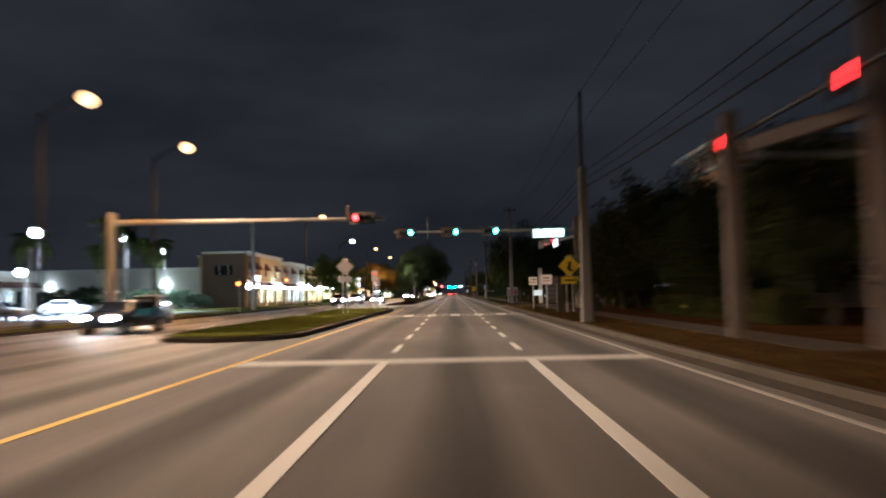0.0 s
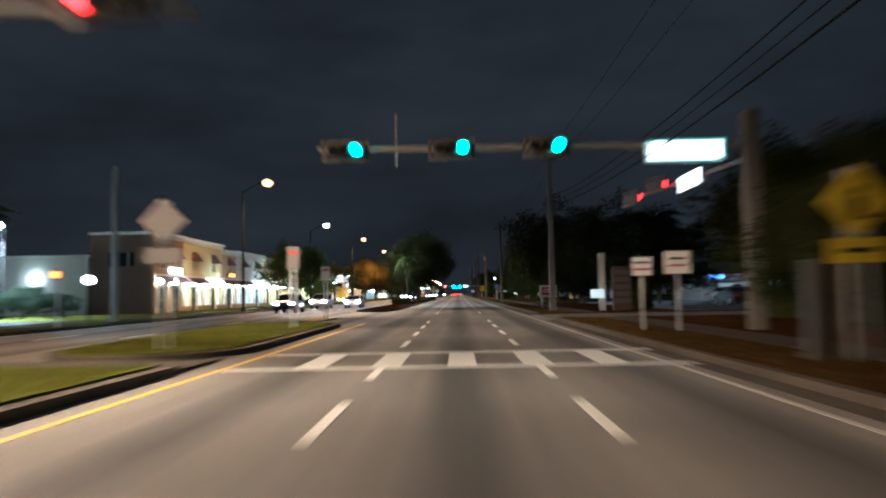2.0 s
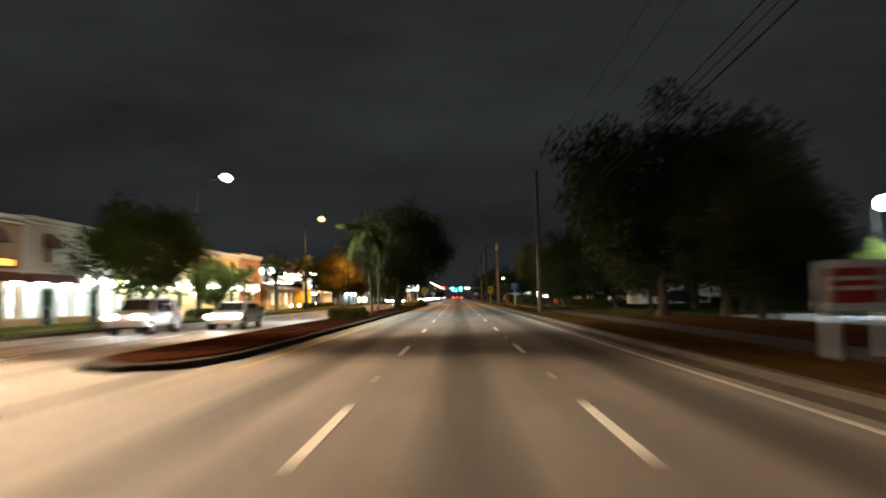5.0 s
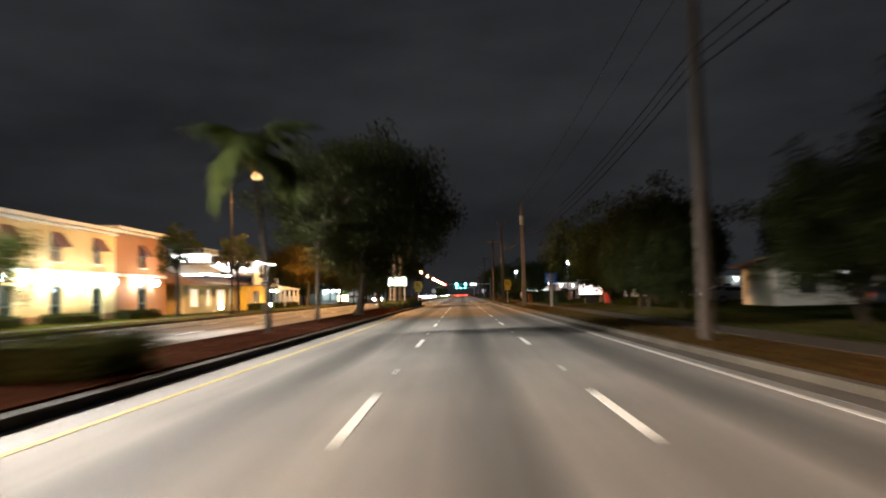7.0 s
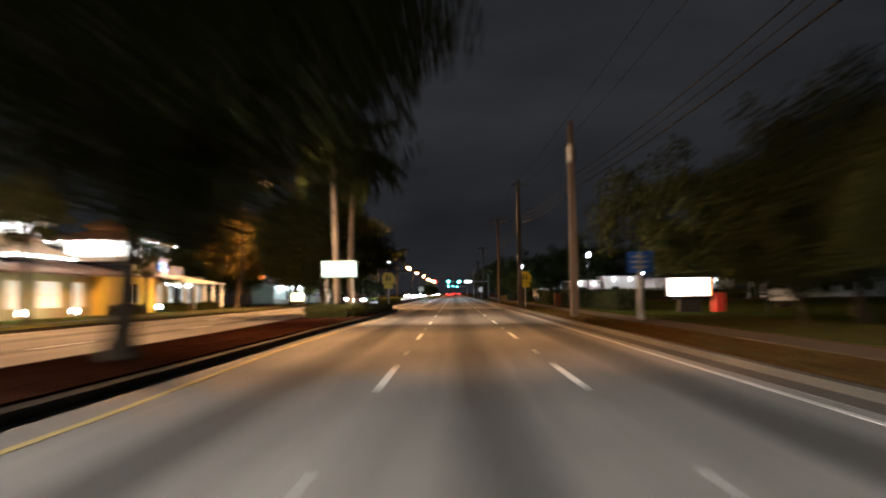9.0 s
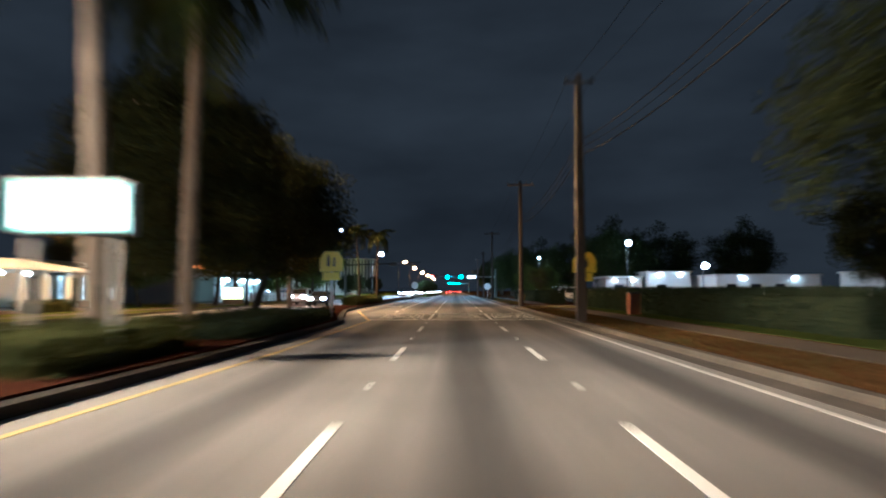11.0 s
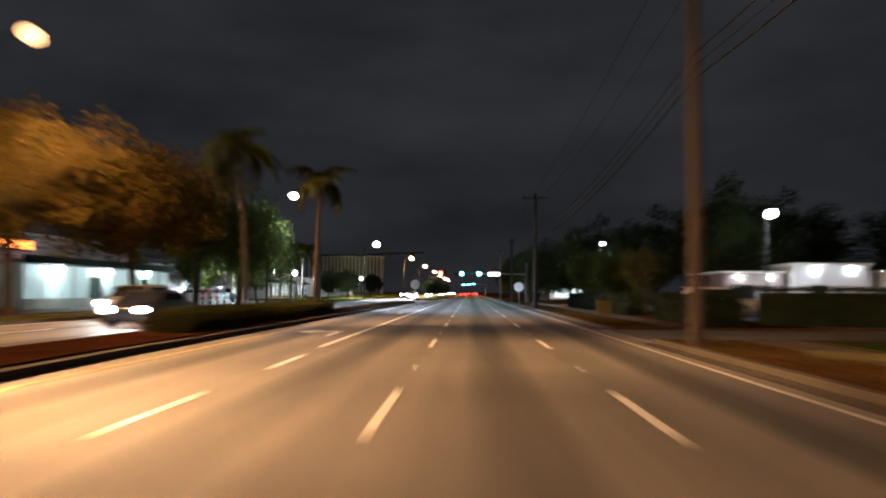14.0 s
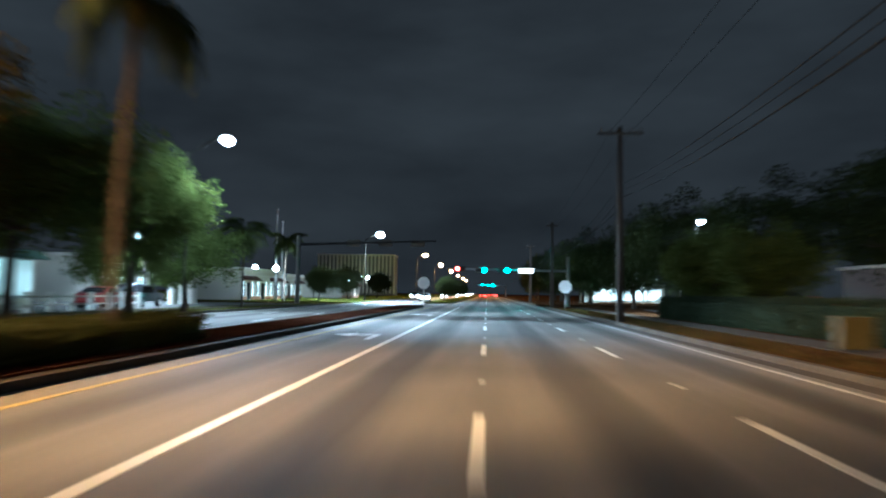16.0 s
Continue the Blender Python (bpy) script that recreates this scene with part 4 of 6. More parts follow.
part("body", box(B(), (0, 0, 0.9), (0.42, 0.4, 1.8), 0.03), CAB_D, s)
part("plinth", box(B(), (0, 0, 0.05), (0.55, 0.5, 0.12)), CONCRETE, s)
s = thing("utility_pedestal", (7.45, 278.7, 0.15), "dull yellow slatted box beside the hedge", "utility box")
for k in range(5):
    part("slat", box(B(), (-0.34 + 0.17 * k, -0.24, 0.42), (0.14, 0.03, 0.76), 0.01), YBOX, s)
part("body", box(B(), (0, 0.02, 0.40), (0.78, 0.46, 0.74), 0.04), YBOX, s)
part("lid", box(B(), (0, 0, 0.81), (0.86, 0.56, 0.05), 0.01), YBOX, s)

# ---- trees ----


def leaf_cloud(rng, centres, per, size, spread, flat=0.8):
    """Small folded leaves round each centre, as one mesh's vertices and faces."""
    n = len(centres) * per
    c = np.repeat(np.asarray(centres), per, axis=0)
    off = rng.normal(size=(n, 3))
    off = off / np.linalg.norm(off, axis=1)[:, None] * (spread * rng.random((n, 1)) ** 0.45)
    off[:, 2] *= flat
    c = c + off
    a = rng.normal(size=(n, 3))
    a /= np.linalg.norm(a, axis=1)[:, None]
    b = np.cross(a, rng.normal(size=(n, 3)))
    b /= np.linalg.norm(b, axis=1)[:, None]
    s = (size * (0.6 + 0.8 * rng.random((n, 1))))
    v = np.stack([c - a * s, c + b * s * 0.5, c + a * s, c - b * s * 0.5], 1).reshape(-1, 3)
    f = np.arange(4 * n).reshape(-1, 4)
    return v, f


def raw_mesh(name, v, f, material):
    me = bpy.data.meshes.new(name)
    me.from_pydata(v.tolist(), [], f.tolist())
    me.materials.append(material)
    return me


def oak(seed, height, radius, leaf, low=0.28, label="", dense=1.0, per=130, fine=1.0, stem=1.0):
    rng = np.random.default_rng(seed)
    t = thing("tree", (0, 0, 0), label, "tree", "trees")
    wood, tips = B(), []
    lean = rng.normal(size=2) * 0.25
    fork = Vector((lean[0], lean[1], height * low))
    tube(wood, (0, 0, -0.1), fork, height * 0.027 * stem, height * 0.020 * stem, 10)
    tube(wood, (0, 0, -0.1), (0, 0, 0.4), height * 0.040 * stem, height * 0.028 * stem, 10)
    for k in range(7):
        ang = k * 2.4 + rng.random()
        r = radius * (0.35 + 0.3 * rng.random())
        mid = fork + Vector((math.cos(ang) * r * 0.6, math.sin(ang) * r * 0.6, height * (0.14 + 0.14 * rng.random())))
        tube(wood, fork, mid, height * 0.016, height * 0.010, 7)
        for j in range(3):
            a2 = ang + rng.normal() * 0.6
            end = mid + Vector((math.cos(a2) * r * 0.7, math.sin(a2) * r * 0.7, height * (0.05 + 0.16 * rng.random())))
            tube(wood, mid, end, height * 0.009, height * 0.003, 5)
            tips.append(end)
    part("trunk", wood, BARK, t)
    n = int(95 * dense)
    d = rng.normal(size=(n, 3))
    d /= np.linalg.norm(d, axis=1)[:, None]
    rr = 0.45 + 0.55 * rng.random((n, 1)) ** 0.5
    hc = height * (low + 1) / 2 + 0.2
    lobes = 1 + 0.18 * np.sin(3 * np.arctan2(d[:, 1:2], d[:, 0:1]) + seed) + 0.12 * rng.normal(size=(n, 1))
    cen = d * rr * lobes * np.array([radius, radius, (height - height * low) / 2 * 0.98]) + np.array([lean[0], lean[1], hc])
    cen[:, 2] = np.maximum(cen[:, 2], height * low * 0.85)
    v, f = leaf_cloud(rng, cen, per, (radius * 0.018 + 0.045) * fine, radius * 0.26)
    ob = new("crown", raw_mesh("crown", v, f, leaf))
    ob.parent = t
    return t


def palm(seed, height, label, droop=1.0, fronds=17, length=2.3, bark=None, thick=1.0):
    rng = np.random.default_rng(seed)
    t = thing("palm_tree", (0, 0, 0), label, "palm tree", "palm trees")
    wood, last, n = B(), Vector((0, 0, -0.05)), 14
    bend = rng.normal(size=2) * 0.25
    for k in range(1, n + 1):
        u = k / n
        q = Vector((bend[0] * u * u, bend[1] * u * u, height * u))
        r = (height * 0.016 + 0.07 * (1 - u)) * thick + (0.02 if k % 2 else 0.0)
        tube(wood, last, q, r + 0.015, r, 10)
        last = q
    part("trunk", wood, bark or PALM_BARK, t)
    part("crownshaft", tube(B(), last, last + Vector((0, 0, 0.8)), 0.13, 0.07, 10), LEAF_TINTED, t)
    vs, fs, pts = [], [], []
    for k in range(17):
        u = k / 16
        pts.append(Vector((length * u * (1 - 0.20 * u), 0, length * (0.42 * u - 0.72 * droop * u * u))))
    for k in range(1, 17):
        p, d = pts[k], (pts[k] - pts[k - 1]).normalized()
        w = length * 0.27 * math.sin(math.pi * (0.14 + 0.78 * k / 16)) + 0.08
        for sgn in (-1, 1):
            for j in range(4):
                o = p - d * (length / 16 * j / 4)
                i = len(vs)
                spread, hang = rng.uniform(0.55, 1.0), rng.uniform(0.25, 0.95)
                tip = o + d * w * 0.6 + Vector((0, sgn * w * spread, -w * hang))
                wide = d * length * 0.0048
                vs += [tuple(o - wide), tuple(o + wide), tuple((o + tip) / 2 + wide + Vector((0, 0, w * 0.12))), tuple(tip), tuple((o + tip) / 2 - wide + Vector((0, 0, w * 0.12)))]
                fs.append((i, i + 1, i + 2, i + 3, i + 4))
        i = len(vs)
        vs += [tuple(pts[k - 1] + Vector((0, 0.025, 0))), tuple(pts[k - 1] - Vector((0, 0.025, 0))), tuple(p - Vector((0, 0.02, 0))), tuple(p + Vector((0, 0.02, 0)))]
        fs.append((i, i + 1, i + 2, i + 3))
    me = bpy.data.meshes.new("frond")
    me.from_pydata(vs, [], fs)
    me.materials.append(PALM_LEAF)
    for k in range(fronds):
        ob = new("frond", me)
        ob.parent = t
        tilt = 34 - 96 * ((k * 0.754877) % 1)
        ob.matrix_basis = Matrix.Translation(last + Vector((0, 0, 0.65))) @ pose(0, 0, 0, 12 * math.sin(3 * k), tilt, k * 137.5)
    return t


def plant(tree, x, y, z=0.12, turn=0.0, s=1.0):
    return copy_thing(tree, pose(x, y, z, 0, 0, turn) @ Matrix.Diagonal((s, s, s, 1)))


OAK_A = oak(3, 11.2, 5.0, LEAF_A, 0.24, "broad dark oak with a dense uneven crown", 3.4, 230, 0.78)
OAK_A.matrix_basis = pose(-7.2, 178.2, 0.17)
OAK_B = oak(7, 9.0, 4.4, LEAF, 0.2, "dark leafy roadside tree with a full crown", 1.9)
OAK_B.matrix_basis = pose(14.0, 132.5, 0.12, 0, 0, 30)
OAK_C = oak(11, 7.4, 4.1, LEAF_G, 0.26, "rounded green tree beside the sidewalk", 1.7)
OAK_C.matrix_basis = pose(-20.6, 141.0, 0.12)
OAK_D = oak(19, 8.2, 3.9, LEAF, 0.16, "dark bushy tree with low branches", 1.9)
OAK_D.matrix_basis = pose(11.3, 52.0, 0.12) @ Matrix.Diagonal((0.82, 0.82, 0.82, 1))

for x, y, s, r in ((10.9, 58.8, 0.88, 50), (11.4, 65.4, 0.82, 140), (10.8, 68.5, 0.62, 10), (12.5, 73, 0.9, 220), (14.5, 79.5, 1.1, 300), (18.5, 74, 1.1, 160), (11.0, 46.0, 0.72, 75), (12.2, 39.5, 0.95, 190), (14.5, 33, 1.0, 20), (15, 26, 1.1, 100),
                   (12.5, 152.5, 0.8, 40), (10.9, 166.5, 0.62, 110), (12.6, 182.5, 0.9, 200), (11.4, 175.5, 0.72, 270), (14.4, 190, 1.0, 330), (12.0, 189.5, 0.75, 15)):
    plant(OAK_D, x, y, 0.12, r, s)
for x, y, s, r in ((17.5, 139, 1.1, 100), (13.0, 144, 0.85, 200), (18.0, 150, 1.15, 310), (24.5, 161, 1.15, 30), (29, 190, 1.1, 80), (17.5, 196, 1.15, 240), (15.5, 212.5, 1.1, 20), (22, 214, 1.2, 160),
                   (11.5, 120.5, 0.55, 70), (26, 222, 1.15, 200), (33, 236, 1.2, 10), (40, 262, 1.2, 75), (46, 312, 1.25, 130), (34, 314, 1.2, 20), (15.5, 322, 1.0, 60), (19.5, 316, 1.05, 180), (12.8, 308, 0.6, 250),
                   (13, 334, 0.9, 300), (24, 305, 1.2, 110), (14, 372, 1.1, 0), (15, 392, 1.1, 90), (14, 415, 1.2, 200), (15, 440, 1.2, 20), (13, 470, 1.2, 100), (14, 500, 1.2, 220)):
    plant(OAK_B, x, y, 0.12, r, s)
for x, y, s, r in ((-21.2, 158.8, 0.62, 80), (-27.5, 256, 0.9, 150), (-23, 312, 0.8, 90),
                   (-31, 316, 0.7, 0), (-36, 306, 0.8, 0), (11.5, 303.5, 0.62, 30), (12.2, 297.0, 0.6, 130)):
    plant(OAK_C, x, y, 0.12, r, s)
for x, y, s, r in ((-10.9, 231.5, 0.76, 70), (-10.4, 221.0, 0.84, 200), (-8.4, 378, 0.32, 30), (-8.3, 398, 0.36, 130), (-33.0, 262, 0.8, 210), (-8.2, 430, 0.35, 10), (-26, 366, 0.42, 50), (-27, 395, 0.5, 250), (-27, 430, 0.5, 20)):
    plant(OAK_A, x, y, 0.17, r, s)

OAK_E = oak(23, 8.0, 4.3, LEAF_G, 0.40, "rounded street tree with a high crown beside the walk", 1.8)
OAK_E.matrix_basis = pose(-20.9, 299.0, 0.12)
plant(OAK_E, -21.0, 289.0, 0.12, 60, 1.08)
OAK_G = oak(27, 8.2, 4.3, LEAF_TINTED, 0.40, "rounded street tree beside the walk, lamplight tinted into its leaves", 1.8)
OAK_G.matrix_basis = pose(-20.7, 278.5, 0.12, 0, 0, 150) @ Matrix.Diagonal((1.15, 1.15, 1.15, 1))
for x, y, s, r in ((-25.0, 246.5, 1.08, 30), (-23.5, 270.5, 1.05, 260), (-21.8, 259.0, 0.82, 20)):
    plant(OAK_G, x, y, 0.12, r, s)
OAK_F = oak(31, 7.2, 1.7, LEAF, 0.52, "slim young tree with a small round crown", 0.5)
OAK_F.matrix_basis = pose(-23.7, 189.2, 0.12)
plant(OAK_F, -22.0, 200.3, 0.12, 80, 1.0)
plant(OAK_F, -24.6, 221.0, 0.12, 200, 0.7)
plant(OAK_C, 20.2, 128.4, 0.14, 0, 0.42)

OAK_H = oak(43, 10.2, 3.7, LEAF_A, 0.40, "loose oak with a thin open crown on the median", 0.6, 200, 0.9, 0.45)
OAK_H.matrix_basis = pose(-8.3, 169.6, 0.17)
plant(OAK_H, 9.5, 277.0, 0.12, 75, 0.38)

PALM_A = palm(5, 9.5, "tall royal palm with a smooth pale trunk", 1.15, 26, 4.1)
PALM_A.matrix_basis = pose(-7.35, 207.2, 0.17)
for x, y, s, r in ((-7.2, 211.8, 0.97, 90), (-10.3, 237.5, 0.72, 200), (-36, 340, 0.85, 20), (-42, 337, 0.9, 90), (-29, 359, 0.8, 190)):
    plant(PALM_A, x, y, 0.17 if x > -10 else 0.1, r, s)
PALM_C = palm(15, 5.3, "shorter palm with a bushy arching crown on the median", 1.1, 19, 2.7, BARK, 0.6)
PALM_C.matrix_basis = pose(-7.3, 155.4, 0.17) @ Matrix.Diagonal((1.1, 1.1, 1.1, 1))
plant(PALM_C, -20.5, 316.5, 0.12, 80, 0.9)
PALM_D = palm(21, 6.7, "slim palm with a ragged windblown crown on the median", 1.2, 20, 2.3, BARK, 0.7)
PALM_D.matrix_basis = pose(-8.9, 274.3, 0.17)
plant(PALM_D, -9.4, 263.5, 0.17, 130, 0.93)
PALM_B = palm(9, 6.6, "bushy palm with drooping fronds beside the lot", 1.25, 24, 2.9)
PALM_B.matrix_basis = pose(17.5, 112.0, 0.12)
plant(OAK_B, 13.0, 103.0, 0.12, 40, 0.85)
plant(OAK_D, 17.0, 106.0, 0.12, 200, 0.98)
plant(OAK_B, 10.8, 133.0, 0.12, 200, 1.2)
plant(OAK_D, 13.6, 127.0, 0.12, 20, 1.05)
plant(PALM_B, -33.5, 98, 0.135, 60, 1.0)
plant(PALM_B, -31.0, 84, 0.135, 10, 1.1)
plant(PALM_B, -38, 96, 0.12, 60, 0.9)
plant(PALM_B, -42, 88, 0.12, 160, 1.0)
plant(PALM_B, -40, 70, 0.12, 250, 1.0)

# ---- hedges and bushes ----


def hedge(x0, x1, y0, y1, z0, h, seed, label, name="hedge", leaf=None):
    rng = np.random.default_rng(seed)
    hd = thing(name, ((x0 + x1) / 2, (y0 + y1) / 2, z0), label, "hedge", "hedges")
    w, l = x1 - x0, y1 - y0
    core = B()
    box(core, (0, 0, h * 0.45), (w * 0.8, max(0.2, l - 0.25), h * 0.9), 0.06)
    part("core", core, leaf or HEDGE, hd)
    n = int(min(9000, 60 * (l * h * 2 + l * w + w * h * 2)))
    p = rng.random((n, 3)) * np.array([w, l, h]) - np.array([w / 2, l / 2, 0])
    face = rng.integers(0, 4, n)
    p[face == 0, 0] = -w / 2
    p[face == 1, 2] = h
    p[face == 2, 0] = w / 2
    m = (face == 3) & (rng.random(n) < 0.35)
    p[m, 1] = -l / 2
    p += rng.normal(size=(n, 3)) * 0.05
    v, f = leaf_cloud(rng, p, 3, 0.06, 0.13)
    ob = new("leaves", raw_mesh("leaves", v, f, leaf or HEDGE))
    ob.parent = hd
    return hd


for y in range(212, 254, 14):
    hedge(10.2, 11.6, y, y + 13.8, 0.12, 1.25, y, "clipped dark hedge along the lot", leaf=HEDGE_D)
for y0, y1 in ((264.5, 273.0), (279.5, 293), (293.1, 306)):
    hedge(8.95, 10.2, y0, y1, 0.12, 1.2, int(y0), "clipped dark hedge along the sidewalk", leaf=HEDGE_D)
for y0, y1 in ((256, 267.4), (267.5, 279)):
    hedge(-9.9, -8.7, y0, y1, 0.18, 0.62, int(y0), "low clipped hedge on the median")
for x0 in (10.3, 20.4, 30.5):
    hedge(x0, x0 + 10, 264.4, 265.6, 0.14, 1.5, int(x0), "clipped dark hedge along the driveway", leaf=HEDGE_D)
hedge(-8.4, -5.95, 203.0, 209.0, 0.18, 0.62, 5, "low clipped hedge round the median sign")
hedge(-8.3, -6.2, 140.3, 143.2, 0.18, 0.62, 6, "rounded dark shrub on the median", "shrub")
hedge(-9.4, -6.5, 224.2, 230.5, 0.18, 0.3, 9, "low dark ground cover on the median", "shrub", HEDGE_D)
hedge(-9.1, -5.55, 211.5, 224, 0.18, 0.42, 8, "low dark shrubs on the median", "shrub", HEDGE_D)
for y0 in (165, 174, 184):
    hedge(-26.6, -25.2, y0, y0 + 5.5, 0.12, 0.6, y0, "low green shrubs in front of the shops", "shrub")
for y0 in (218, 227, 236):
    hedge(-26.4, -25.2, y0, y0 + 5, 0.12, 0.7, y0, "low green shrubs in front of the restaurant", "shrub")
BUSH = oak(41, 2.4, 1.9, HEDGE_D, 0.12, "rounded dark bush along the lot edge", 0.6)
BUSH.matrix_basis = pose(-45.0, 101.6, 0.12)
for x, y, s, r in ((-41.8, 101.0, 1.1, 40), (-38.4, 102.0, 0.85, 110), (-35.6, 100.8, 1.0, 170), (-32.4, 101.6, 0.9, 250), (-48.6, 101.2, 0.95, 300), (-30.2, 103.5, 0.7, 20)):
    plant(BUSH, x, y, 0.12, r, s)
hedge(13.6, 14.8, 56, 82, 0.12, 1.3, 15, "dark undergrowth below the trees", "shrub")
hedge(10.5, 11.8, 40, 55, 0.12, 1.1, 16, "dark undergrowth below the trees", "shrub")
hedge(12.4, 13.6, 99, 103.5, 0.12, 1.3, 18, "dark shrubs beside the directory sign", "shrub")

# ---- buildings ----


def facade(bm, y0, y1, z0, z1, x, t, holes):
    """A wall in the plane x with its openings cut out; built from butted blocks."""
    ys = sorted({y0, y1, *[h[0] for h in holes], *[h[1] for h in holes]})
    zs = sorted({z0, z1, *[h[2] for h in holes], *[h[3] for h in holes]})
    for a, b in zip(ys, ys[1:]):
        for c, d in zip(zs, zs[1:]):
            my, mz = (a + b) / 2, (c + d) / 2
            if not any(h[0] < my < h[1] and h[2] < mz < h[3] for h in holes):
                box(bm, (x - t / 2, my, mz), (t, b - a, d - c))
    bmesh.ops.remove_doubles(bm, verts=bm.verts, dist=0.0005)
    return bm


def shop(y0, y1, h, wall, label, x=-28.0, deep=9.0, lamps=True, sign=None, upper=True, glass=True, bay_w=6.0, awning=None, end=None):
    """Bays with a glazed door between two globes, lit shop windows, and an upper window under an awning."""
    s = thing("shop_building", (x, (y0 + y1) / 2, 0.12), label, "shop", "row of shops")
    l = y1 - y0
    n = max(1, round(l / bay_w))
    bay = l / n
    doors, shopwins, uppers = [], [], []
    for k in range(n):
        c = -l / 2 + bay * (k + 0.5)
        doors.append((c - 0.85, c + 0.85, 0.02, 2.5))
        if glass:
            wide = max(0.5, bay / 2 - 1.75)
            shopwins.append((c - 1.25 - wide, c - 1.25, 0.6, 2.6))
            shopwins.append((c + 1.25, c + 1.25 + wide, 0.6, 2.6))
        if upper:
            uppers.append((c - 0.6, c + 0.6, 4.25, 5.75))
    bm = facade(B(), -l / 2 + 0.002, l / 2 - 0.002, 0.0, h, 0.0, 0.35, doors + shopwins + uppers)
    part("wall", bm, wall, s)
    ends = [(-deep + 1.6, -deep + 2.9, 4.4, 5.7), (-3.2, -1.9, 4.4, 5.7)] if upper else []
    side = facade(B(), -deep + 0.16, -0.36, 0, h, 0, 0.28, ends)
    bmesh.ops.rotate(side, verts=side.verts, cent=(0, 0, 0), matrix=Matrix.Rotation(radians(-90), 3, "Z"))
    bmesh.ops.transform(side, verts=side.verts, matrix=Matrix.Translation((0, -l / 2 + 0.01, 0)) @ Matrix.Diagonal((1, 1, 1, 1)))
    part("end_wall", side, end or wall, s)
    for a, b, c, d in ends:
        w = part("window", box(B(), ((a + b) / 2, -l / 2 + 0.22, (c + d) / 2), (b - a, 0.04, d - c)), GLASS, s)
        part("frame", box(B(), ((a + b) / 2, -l / 2 + 0.17, (c + d) / 2), (0.06, 0.05, d - c)), TRIM, w)
    part("end_wall", box(B(), (-deep / 2 - 0.18, l / 2 - 0.15, h / 2), (deep - 0.36, 0.28, h)), wall, s)
    part("back_wall", box(B(), (-deep, 0, h / 2), (0.3, l - 0.62, h)), wall, s)
    part("roof", box(B(), (-deep / 2 - 0.1, 0, h - 0.35), (deep - 0.9, l - 0.62, 0.2)), ROOF, s)
    co = box(B(), (0.12, 0, h + 0.08), (0.55, l - 0.01, 0.28), 0.05)
    box(co, (0.06, 0, h - 0.22), (0.32, l - 0.01, 0.16), 0.03)
    part("cornice", co, TRIM, s)
    part("side_cornice", box(B(), (-deep / 2 - 0.2, -l / 2 - 0.04, h + 0.08), (deep - 0.1, 0.3, 0.28), 0.05), TRIM, s)
    part("string_course", box(B(), (0.05, 0, 3.55), (0.14, l - 0.02, 0.22), 0.03), TRIM, s)
    edges = [-l / 2 + 0.02] + [e for a, b, c, d in doors for e in (a - 0.05, b + 0.05)] + [l / 2 - 0.02]
    for a, b in zip(edges[::2], edges[1::2]):
        part("plinth", box(B(), (0.03, (a + b) / 2, 0.25), (0.055, b - a, 0.5)), STUC_O, s, "brown painted plinth")
    for a, b, c, d in doors:
        my = (a + b) / 2
        dr = part("shop_door", box(B(), (-0.24, my, (c + d) / 2), (0.05, b - a, d - c)), GLASS, s, "dark glazed shop door")
        fr = B()
        for yy, ww in ((a + 0.07, 0.14), (my, 0.12), (b - 0.07, 0.14)):
            box(fr, (-0.19, yy, (c + d) / 2), (0.07, ww, d - c))
        for zz in (0.35, 1.2, 2.42):
            box(fr, (-0.19, my, zz), (0.066, b - a, 0.14))
        part("frame", fr, DOORG, dr, "dark teal door frame")
    # window glow also stands in for wall lit white by the globes
    for a, b, c, d in shopwins:
        my = (a + b) / 2
        w = part("shop_window", box(B(), (-0.30, my, (c + d) / 2), (0.04, b - a, d - c)), E_SHOP, s, "brightly lit shop window")
        fr = B()
        for yy in (a + 0.04, my, b - 0.04):
            box(fr, (-0.22, yy, (c + d) / 2), (0.08, 0.07, d - c))
        box(fr, (-0.22, my, d - 0.45), (0.075, b - a, 0.06))
        part("frame", fr, DARK, w)
    if glass or awning:
        for k in range(n):
            if (k * 7 + int(y0)) % 3 == 0 and not awning:
                continue
            aw = B()
            wide = bay * 0.44
            prism(aw, [(0, 0), (1.15, 0), (0, 0.7)], -wide, wide)
            bmesh.ops.rotate(aw, verts=aw.verts, cent=(0, 0, 0), matrix=Matrix.Rotation(radians(90), 3, "X"))
            bmesh.ops.translate(aw, verts=aw.verts, vec=(0.003, -l / 2 + bay * (k + 0.5), 2.85))
            part("awning", aw, awning or AWNING, s)
    for a, b, c, d in uppers:
        my = (a + b) / 2
        w = part("window", box(B(), (-0.28, my, (c + d) / 2), (0.04, b - a, d - c)), GLASS, s)
        fr = B()
        for yy in (a + 0.04, my, b - 0.04):
            box(fr, (-0.22, yy, (c + d) / 2), (0.07, 0.06, d - c))
        box(fr, (-0.22, my, (c + d) / 2), (0.065, b - a, 0.05))
        part("frame", fr, TRIM, w)
        part("sill", box(B(), (0.06, my, c - 0.06), (0.16, b - a + 0.2, 0.09), 0.01), TRIM, w)
        aw = B()
        prism(aw, [(0, 0), (0.75, 0), (0, 1.0)], -0.72, 0.72)
        bmesh.ops.rotate(aw, verts=aw.verts, cent=(0, 0, 0), matrix=Matrix.Rotation(radians(90), 3, "X"))
        bmesh.ops.translate(aw, verts=aw.verts, vec=(0.003, my, d - 0.5))
        part("window_awning", aw, AWNING, s)
